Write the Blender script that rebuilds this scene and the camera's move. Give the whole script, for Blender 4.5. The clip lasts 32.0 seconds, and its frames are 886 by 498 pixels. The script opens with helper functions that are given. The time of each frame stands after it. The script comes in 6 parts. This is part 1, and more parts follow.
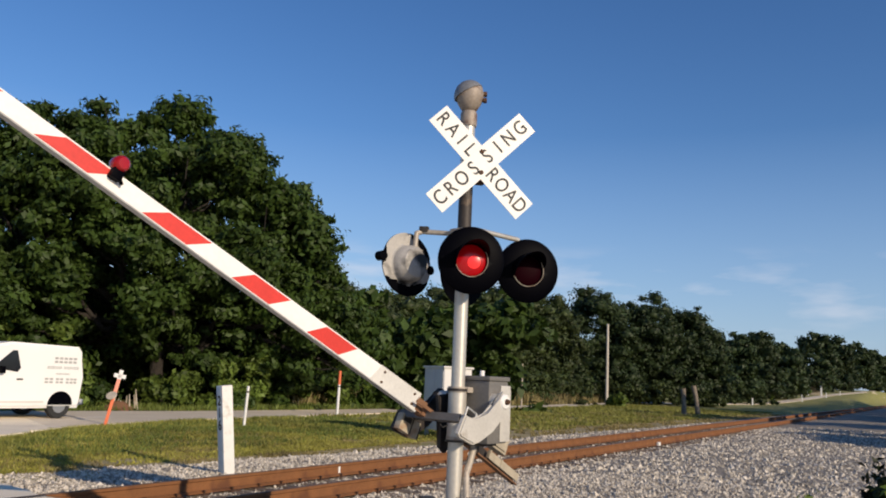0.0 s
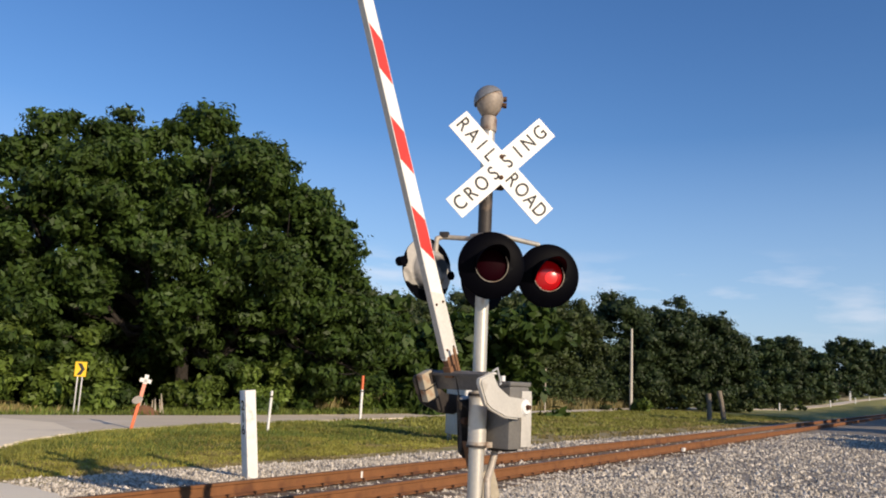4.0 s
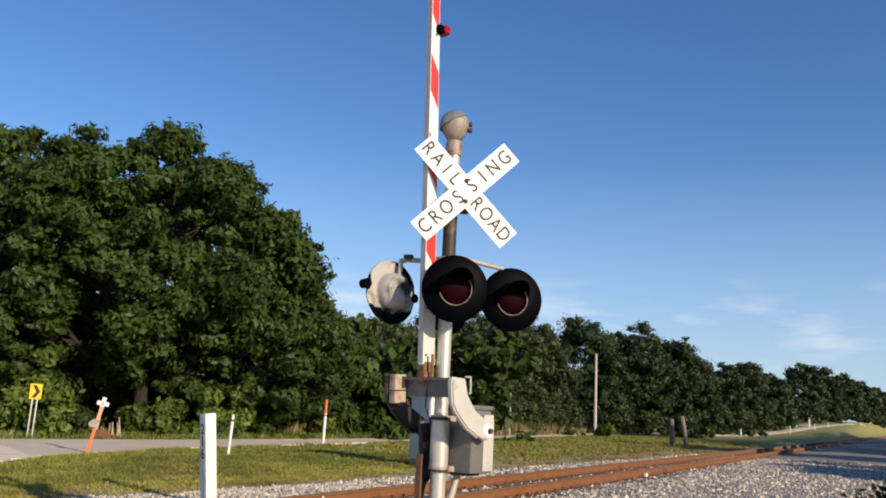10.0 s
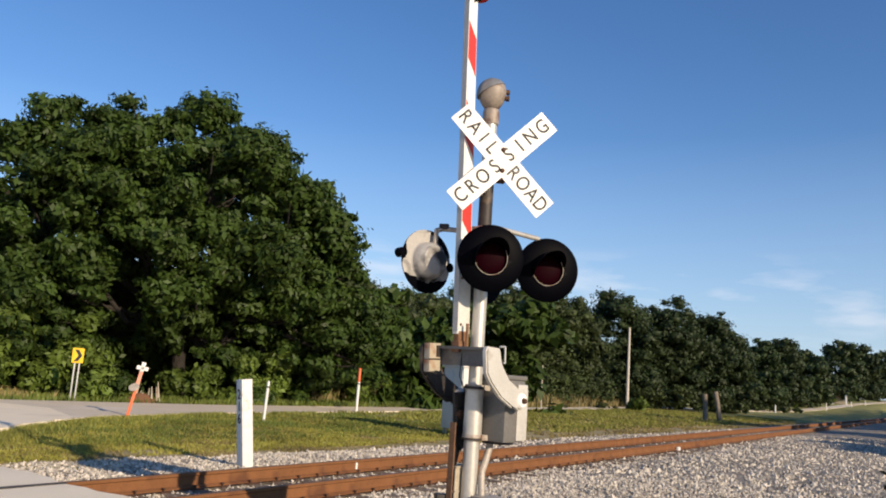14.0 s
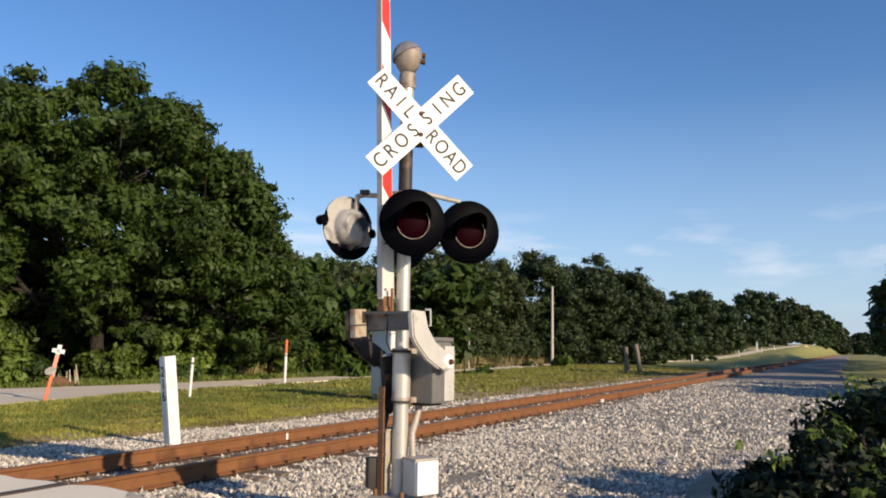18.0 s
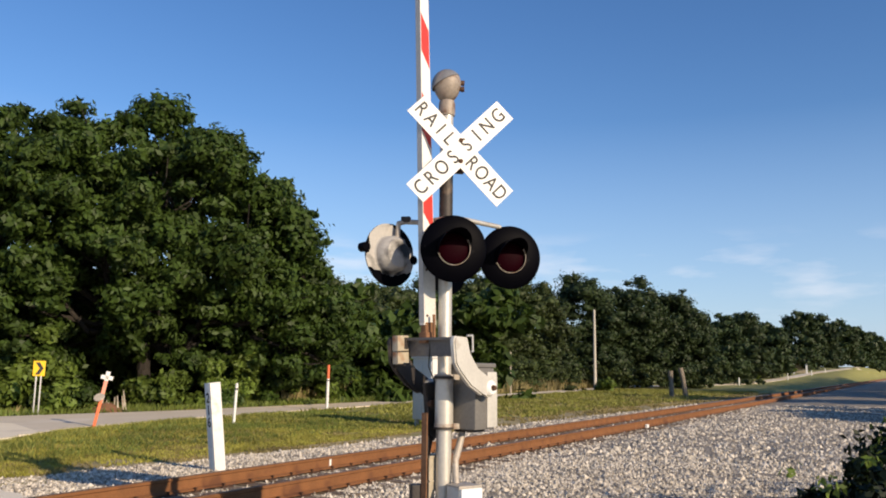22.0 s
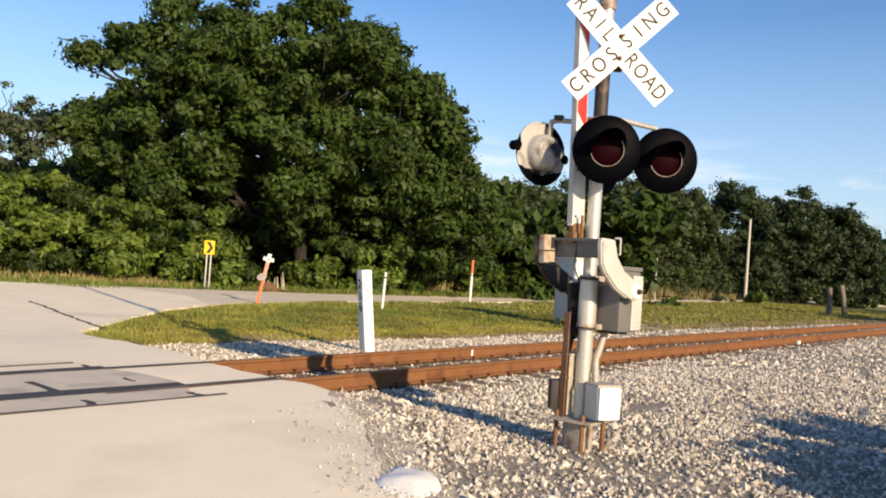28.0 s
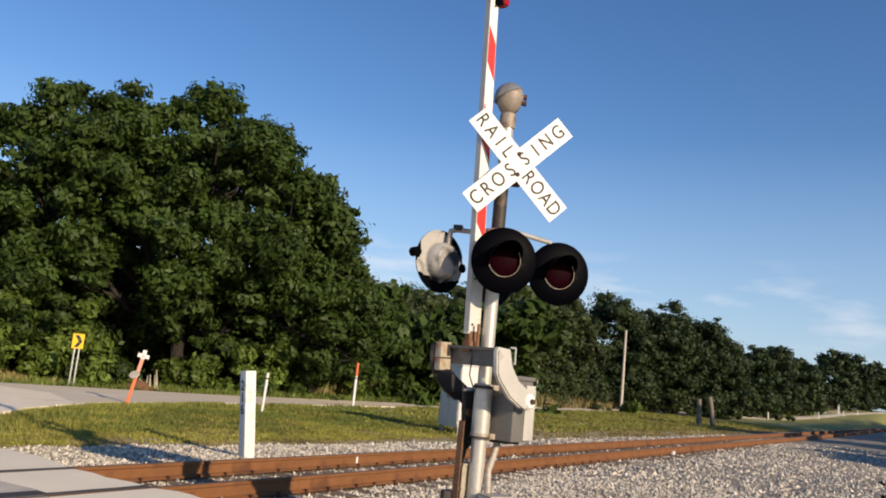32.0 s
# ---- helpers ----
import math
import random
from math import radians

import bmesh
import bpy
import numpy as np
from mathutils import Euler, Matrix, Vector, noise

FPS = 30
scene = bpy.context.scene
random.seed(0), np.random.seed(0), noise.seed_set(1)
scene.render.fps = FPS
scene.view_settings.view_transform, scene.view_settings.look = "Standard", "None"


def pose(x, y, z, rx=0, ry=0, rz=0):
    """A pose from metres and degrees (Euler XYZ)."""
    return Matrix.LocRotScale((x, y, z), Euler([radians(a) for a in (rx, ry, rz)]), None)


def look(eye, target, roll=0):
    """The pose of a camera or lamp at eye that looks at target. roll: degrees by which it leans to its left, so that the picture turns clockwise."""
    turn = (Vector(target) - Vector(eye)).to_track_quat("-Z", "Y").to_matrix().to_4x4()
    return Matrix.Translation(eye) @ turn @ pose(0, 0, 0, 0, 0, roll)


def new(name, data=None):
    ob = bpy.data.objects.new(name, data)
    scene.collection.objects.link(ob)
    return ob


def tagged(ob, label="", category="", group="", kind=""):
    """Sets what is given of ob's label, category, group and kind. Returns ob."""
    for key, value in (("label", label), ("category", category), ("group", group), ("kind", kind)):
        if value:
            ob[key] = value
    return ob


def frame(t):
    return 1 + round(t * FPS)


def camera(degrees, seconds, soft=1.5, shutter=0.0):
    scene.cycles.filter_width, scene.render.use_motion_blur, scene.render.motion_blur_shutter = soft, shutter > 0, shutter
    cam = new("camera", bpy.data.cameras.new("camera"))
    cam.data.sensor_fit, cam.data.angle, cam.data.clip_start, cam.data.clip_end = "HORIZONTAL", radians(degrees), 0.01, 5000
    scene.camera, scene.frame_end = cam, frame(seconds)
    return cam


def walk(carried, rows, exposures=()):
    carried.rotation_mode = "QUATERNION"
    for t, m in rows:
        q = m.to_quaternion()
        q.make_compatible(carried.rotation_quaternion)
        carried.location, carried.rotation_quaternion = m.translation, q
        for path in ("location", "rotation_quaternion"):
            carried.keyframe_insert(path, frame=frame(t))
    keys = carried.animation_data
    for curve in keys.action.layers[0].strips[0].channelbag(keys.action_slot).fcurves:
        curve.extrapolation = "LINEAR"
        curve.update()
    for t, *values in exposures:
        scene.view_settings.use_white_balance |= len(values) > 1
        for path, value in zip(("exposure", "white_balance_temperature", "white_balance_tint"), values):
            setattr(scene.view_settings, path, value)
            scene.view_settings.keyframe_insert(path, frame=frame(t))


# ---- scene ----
cam = camera(58.0, 32.0, soft=1.9)
PATH = [
    (0, (-6.398, -3.662, 1.508), (-2.1801, -1.1005, 2.3094), 2.58),
    (0.5, (-6.391, -3.663, 1.504), (-2.1851, -1.0666, 2.2587), 2.79),
    (1, (-6.397, -3.655, 1.508), (-2.2339, -1.0039, 2.3090), 2.42),
    (1.5, (-6.418, -3.672, 1.512), (-2.2640, -1.0169, 2.3456), 2.44),
    (2, (-6.416, -3.664, 1.516), (-2.2732, -0.9885, 2.3411), 2.78),
    (2.5, (-6.416, -3.663, 1.510), (-2.2752, -0.9857, 2.3400), 2.83),
    (3, (-6.419, -3.662, 1.513), (-2.2691, -1.0037, 2.3569), 3.12),
    (3.5, (-6.407, -3.671, 1.514), (-2.2607, -1.0018, 2.3437), 2.94),
    (5.5, (-6.387, -3.721, 1.507), (-2.2725, -1.0131, 2.3675), 1.79),
    (6, (-6.397, -3.722, 1.506), (-2.2928, -1.0072, 2.3939), 1.67),
    (6.5, (-6.397, -3.720, 1.509), (-2.2962, -1.0080, 2.4216), 1.82),
    (7, (-6.400, -3.725, 1.511), (-2.3030, -1.0128, 2.4367), 1.61),
    (7.5, (-6.421, -3.716, 1.515), (-2.3388, -0.9856, 2.4520), 2.25),
    (8, (-6.418, -3.711, 1.519), (-2.3724, -0.9401, 2.4968), 2.77),
    (8.5, (-6.395, -3.715, 1.515), (-2.2896, -1.0743, 2.5985), 0.93),
    (9, (-6.378, -3.714, 1.519), (-2.1798, -1.2296, 2.6145), 1.53),
    (9.5, (-6.379, -3.718, 1.513), (-2.1705, -1.2117, 2.5185), 1.66),
    (10, (-6.397, -3.716, 1.503), (-2.1764, -1.2209, 2.4831), 2.88),
    (10.5, (-6.348, -3.699, 1.501), (-2.0557, -1.3109, 2.4373), 3.48),
    (11, (-6.352, -3.700, 1.498), (-2.0242, -1.3347, 2.3181), 3.99),
    (11.5, (-6.367, -3.687, 1.493), (-2.0513, -1.3286, 2.3935), 4.74),
    (12, (-6.394, -3.699, 1.495), (-2.0576, -1.3672, 2.3654), 5.06),
    (12.5, (-6.372, -3.679, 1.493), (-2.0431, -1.3126, 2.3037), 5.01),
    (13, (-6.394, -3.688, 1.493), (-2.1182, -1.2192, 2.2823), 4.10),
    (13.5, (-6.385, -3.661, 1.492), (-2.2362, -0.9880, 2.2925), 4.36),
    (14, (-6.381, -3.682, 1.486), (-2.2358, -1.0013, 2.2798), 3.88),
    (14.5, (-6.360, -3.657, 1.479), (-2.1935, -1.0296, 2.3390), 3.22),
    (15, (-6.366, -3.676, 1.480), (-2.0555, -1.3102, 2.3900), 3.12),
    (15.5, (-6.396, -3.703, 1.475), (-2.0333, -1.4184, 2.3403), 3.21),
    (17.5, (-6.375, -3.681, 1.459), (-1.9652, -1.4136, 2.1035), 2.04),
    (18, (-6.394, -3.704, 1.469), (-1.9819, -1.4297, 2.0727), 0.84),
    (18.5, (-6.397, -3.717, 1.467), (-1.9744, -1.4769, 2.1209), -0.11),
    (19, (-6.406, -3.724, 1.470), (-1.9698, -1.5248, 2.1666), 0.00),
    (19.5, (-6.412, -3.724, 1.477), (-1.9757, -1.5276, 2.1837), -0.00),
    (20, (-6.389, -3.724, 1.474), (-1.9361, -1.5669, 2.1935), -0.16),
    (20.5, (-6.407, -3.731, 1.478), (-1.9515, -1.5846, 2.2170), -0.11),
    (21, (-6.432, -3.749, 1.476), (-2.0323, -1.5111, 2.2718), -0.32),
    (21.5, (-6.446, -3.739, 1.473), (-2.1582, -1.2719, 2.1998), 0.56),
    (22, (-6.420, -3.705, 1.483), (-2.1465, -1.2202, 2.2323), 0.58),
    (22.5, (-6.415, -3.710, 1.479), (-2.0921, -1.2998, 2.1899), 0.63),
    (23, (-6.425, -3.712, 1.475), (-2.1496, -1.2129, 2.1647), 0.75),
    (23.5, (-6.454, -3.732, 1.472), (-2.2072, -1.1732, 2.1188), 0.66),
    (24, (-6.456, -3.703, 1.471), (-2.2843, -1.0041, 2.0339), 0.90),
    (24.5, (-6.456, -3.685, 1.467), (-2.3472, -0.8847, 1.9935), 1.48),
    (26.5, (-6.489, -3.728, 1.503), (-2.4659, -0.8570, 2.2613), 2.28),
    (27, (-6.532, -3.748, 1.504), (-2.5394, -0.7817, 2.0150), 5.56),
    (27.5, (-6.507, -3.730, 1.483), (-2.6391, -0.5658, 1.6405), 4.50),
    (28, (-6.483, -3.713, 1.472), (-2.6704, -0.4798, 1.5541), 4.05),
    (28.5, (-6.489, -3.726, 1.467), (-2.7296, -0.4328, 1.6176), 3.58),
    (29, (-6.465, -3.750, 1.476), (-2.6874, -0.4877, 1.7675), 3.25),
    (29.5, (-6.454, -3.804, 1.483), (-2.6440, -0.5891, 1.8643), 3.24),
    (30, (-6.417, -3.803, 1.481), (-2.5498, -0.6689, 1.9513), 2.98),
    (30.5, (-6.449, -3.755, 1.485), (-2.5161, -0.7349, 2.1234), 4.61),
    (31, (-6.506, -3.682, 1.494), (-2.5438, -0.7241, 2.2338), 5.23),
    (31.5, (-6.545, -3.639, 1.494), (-2.4528, -0.8713, 2.2646), 5.35),
    (32, (-6.562, -3.619, 1.490), (-2.4060, -0.9489, 2.2651), 5.69),
]
EXPOSURES = [(0, -0.25, 6500), (1, -0.18, 6500), (3, -0.05, 6600), (8, 0.06, 6700), (14, 0.08, 6800), (20, 0.12, 6800), (24, 0.1, 6950), (27, 0.31, 7300), (28, 0.38, 7400), (28.5, 0.43, 7400), (29, 0.53, 7400), (30, 0.6, 7450), (31, 0.5, 7350), (32, 0.04, 6950)]
walk(cam, [(t, look(eye, target, roll)) for t, eye, target, roll in PATH], [(t, e, k, 14) for t, e, k in EXPOSURES])

# ---- light ----
SUN_HEADING, SUN_HEIGHT = 74.0, 20.0  # way the light travels over the ground (degrees from x), and height
world = bpy.data.worlds.new("sky")
scene.world = world
world.use_nodes = True
wn, wl = world.node_tree.nodes, world.node_tree.links
wn.clear()
sky = wn.new("ShaderNodeTexSky")
sky.sky_type, sky.sun_disc = "NISHITA", False
sky.sun_elevation = radians(SUN_HEIGHT)
sky.sun_rotation = radians(90 - (SUN_HEADING + 180))
sky.air_density, sky.dust_density, sky.ozone_density = 1.0, 0.2, 3.0
hsv = wn.new("ShaderNodeHueSaturation")
hsv.inputs["Hue"].default_value, hsv.inputs["Saturation"].default_value = 0.508, 1.22
bg = wn.new("ShaderNodeBackground")
bg.inputs["Strength"].default_value = 0.144
wout = wn.new("ShaderNodeOutputWorld")
wl.new(sky.outputs[0], hsv.inputs["Color"])
# a few thin wisps of cloud low over the horizon
wtc = wn.new("ShaderNodeTexCoord")
wmap = wn.new("ShaderNodeMapping")
wmap.inputs["Scale"].default_value = (5, 5, 22)
wnoise = wn.new("ShaderNodeTexNoise")
wnoise.inputs["Scale"].default_value, wnoise.inputs["Detail"].default_value = 1.6, 6
wramp = wn.new("ShaderNodeValToRGB")
wramp.color_ramp.elements[0].position, wramp.color_ramp.elements[1].position = 0.49, 0.66
wsep = wn.new("ShaderNodeSeparateXYZ")
wband = wn.new("ShaderNodeValToRGB")
wband.color_ramp.elements[0].position, wband.color_ramp.elements[0].color = 0.04, (0, 0, 0, 1)
wband.color_ramp.elements[1].position, wband.color_ramp.elements[1].color = 0.17, (0, 0, 0, 1)
for pos in (0.09, 0.135):
    wband.color_ramp.elements.new(pos).color = (1, 1, 1, 1)
wmul = wn.new("ShaderNodeMath")
wmul.operation = "MULTIPLY"
wmul2 = wn.new("ShaderNodeMath")
wmul2.operation, wmul2.inputs[1].default_value = "MULTIPLY", 0.32
wmix = wn.new("ShaderNodeMix")
wmix.data_type = "RGBA"
wmix.inputs["B"].default_value = (6.5, 6.6, 7.0, 1)
wl.new(wtc.outputs["Generated"], wmap.inputs[0])
wl.new(wmap.outputs[0], wnoise.inputs["Vector"])
wl.new(wnoise.outputs[0], wramp.inputs[0])
wl.new(wtc.outputs["Generated"], wsep.inputs[0])
wl.new(wsep.outputs["Z"], wband.inputs[0])
wl.new(wramp.outputs[0], wmul.inputs[0])
wl.new(wband.outputs[0], wmul.inputs[1])
wl.new(wmul.outputs[0], wmul2.inputs[0])
wl.new(wmul2.outputs[0], wmix.inputs["Factor"])
# pale blue haze near the horizon
whaze = wn.new("ShaderNodeMapRange")
whaze.inputs["From Min"].default_value, whaze.inputs["From Max"].default_value = 0.0, 0.3
whaze.inputs["To Min"].default_value, whaze.inputs["To Max"].default_value = 0.75, 0.0
whmix = wn.new("ShaderNodeMix")
whmix.data_type = "RGBA"
whmix.inputs["B"].default_value = (2.5, 3.7, 5.6, 1)
wl.new(wsep.outputs["Z"], whaze.inputs["Value"])
wl.new(whaze.outputs[0], whmix.inputs["Factor"])
wl.new(hsv.outputs[0], whmix.inputs["A"])
wl.new(whmix.outputs["Result"], wmix.inputs["A"])
wl.new(wmix.outputs["Result"], bg.inputs["Color"])
wl.new(bg.outputs[0], wout.inputs[0])

sun = new("sun", bpy.data.lights.new("sun", "SUN"))
sun.data.energy, sun.data.angle, sun.data.color = 5.0, radians(0.53), (1.0, 0.85, 0.63)
sh, se = radians(SUN_HEADING), radians(SUN_HEIGHT)
sun.matrix_world = look((0, 0, 30), (math.cos(sh) * math.cos(se), math.sin(sh) * math.cos(se), 30 - math.sin(se)))


# ---- materials ----
def mat(name, base, rough=0.6, metal=0.0, vary=0.25, scale=4.0, fine=40.0, bump=0.2, stain=None, stain_scale=1.2, stain_at=0.55,
        rand=0.0, island=0.0, spec=0.5, dist=0.01):
    """A surface with variation at two scales, optional stains of a second colour, and relief."""
    m = bpy.data.materials.new(name)
    m.use_nodes = True
    n, l = m.node_tree.nodes, m.node_tree.links
    bs = n["Principled BSDF"]
    bs.inputs["Roughness"].default_value, bs.inputs["Metallic"].default_value = rough, metal
    bs.inputs["Specular IOR Level"].default_value = spec
    tc = n.new("ShaderNodeTexCoord")

    def noise_node(s, detail=4):
        t = n.new("ShaderNodeTexNoise")
        t.inputs["Scale"].default_value, t.inputs["Detail"].default_value = s, detail
        l.new(tc.outputs["Object"], t.inputs["Vector"])
        return t

    big, small = noise_node(scale), noise_node(fine)
    add = n.new("ShaderNodeMath")
    add.operation = "ADD"
    l.new(big.outputs[0], add.inputs[0])
    l.new(small.outputs[0], add.inputs[1])
    rng = n.new("ShaderNodeMapRange")
    rng.inputs["From Min"].default_value, rng.inputs["From Max"].default_value = 0.6, 1.4
    rng.inputs["To Min"].default_value, rng.inputs["To Max"].default_value = 1 - vary, 1 + vary
    l.new(add.outputs[0], rng.inputs["Value"])
    value = rng.outputs[0]
    for amount, kind, socket in ((rand, "ShaderNodeObjectInfo", "Random"), (island, "ShaderNodeNewGeometry", "Random Per Island")):
        if amount:
            src = n.new(kind)
            r2 = n.new("ShaderNodeMapRange")
            r2.inputs["To Min"].default_value, r2.inputs["To Max"].default_value = 1 - amount, 1 + amount
            l.new(src.outputs[socket], r2.inputs["Value"])
            mul = n.new("ShaderNodeMath")
            mul.operation = "MULTIPLY"
            l.new(value, mul.inputs[0])
            l.new(r2.outputs[0], mul.inputs[1])
            value = mul.outputs[0]
    mix = n.new("ShaderNodeMix")
    mix.data_type, mix.blend_type = "RGBA", "MULTIPLY"
    mix.inputs["Factor"].default_value = 1.0
    comb = n.new("ShaderNodeCombineColor")
    for k in range(3):
        l.new(value, comb.inputs[k])
    mix.inputs["A"].default_value = (*base, 1)
    l.new(comb.outputs[0], mix.inputs["B"])
    colour = mix.outputs["Result"]
    if stain:
        st = noise_node(stain_scale, 6)
        ramp = n.new("ShaderNodeValToRGB")
        ramp.color_ramp.elements[0].position, ramp.color_ramp.elements[1].position = stain_at, stain_at + 0.12
        l.new(st.outputs[0], ramp.inputs[0])
        m2 = n.new("ShaderNodeMix")
        m2.data_type = "RGBA"
        m2.inputs["B"].default_value = (*stain, 1)
        l.new(ramp.outputs[0], m2.inputs["Factor"])
        l.new(colour, m2.inputs["A"])
        colour = m2.outputs["Result"]
    l.new(colour, bs.inputs["Base Color"])
    if bump:
        b = n.new("ShaderNodeBump")
        b.inputs["Strength"].default_value, b.inputs["Distance"].default_value = bump, dist
        l.new(small.outputs[0], b.inputs["Height"])
        l.new(b.outputs[0], bs.inputs["Normal"])
    return m


def leaf_mat(name, base, spread=0.3, through_light=0.35, scale=0.35):
    """Leaves: colour differs from leaf to leaf and from bough to bough, and light shines through."""
    m = mat(name, base, rough=0.55, vary=0.48, scale=scale, fine=2.0, bump=0, island=spread, rand=0.22, spec=0.3)
    n, l = m.node_tree.nodes, m.node_tree.links
    bs = n["Principled BSDF"]
    tr = n.new("ShaderNodeBsdfTranslucent")
    src = bs.inputs["Base Color"].links[0].from_socket
    l.new(src, tr.inputs["Color"])
    mix = n.new("ShaderNodeMixShader")
    mix.inputs[0].default_value = through_light
    l.new(bs.outputs[0], mix.inputs[1])
    l.new(tr.outputs[0], mix.inputs[2])
    l.new(mix.outputs[0], n["Material Output"].inputs["Surface"])
    return m


def glow_mat(name, base, power):
    m = bpy.data.materials.new(name)
    m.use_nodes = True
    bs = m.node_tree.nodes["Principled BSDF"]
    bs.inputs["Base Color"].default_value = (*base, 1)
    bs.inputs["Emission Color"].default_value = (*base, 1)
    bs.inputs["Emission Strength"].default_value = power
    bs.inputs["Roughness"].default_value = 0.25
    return m


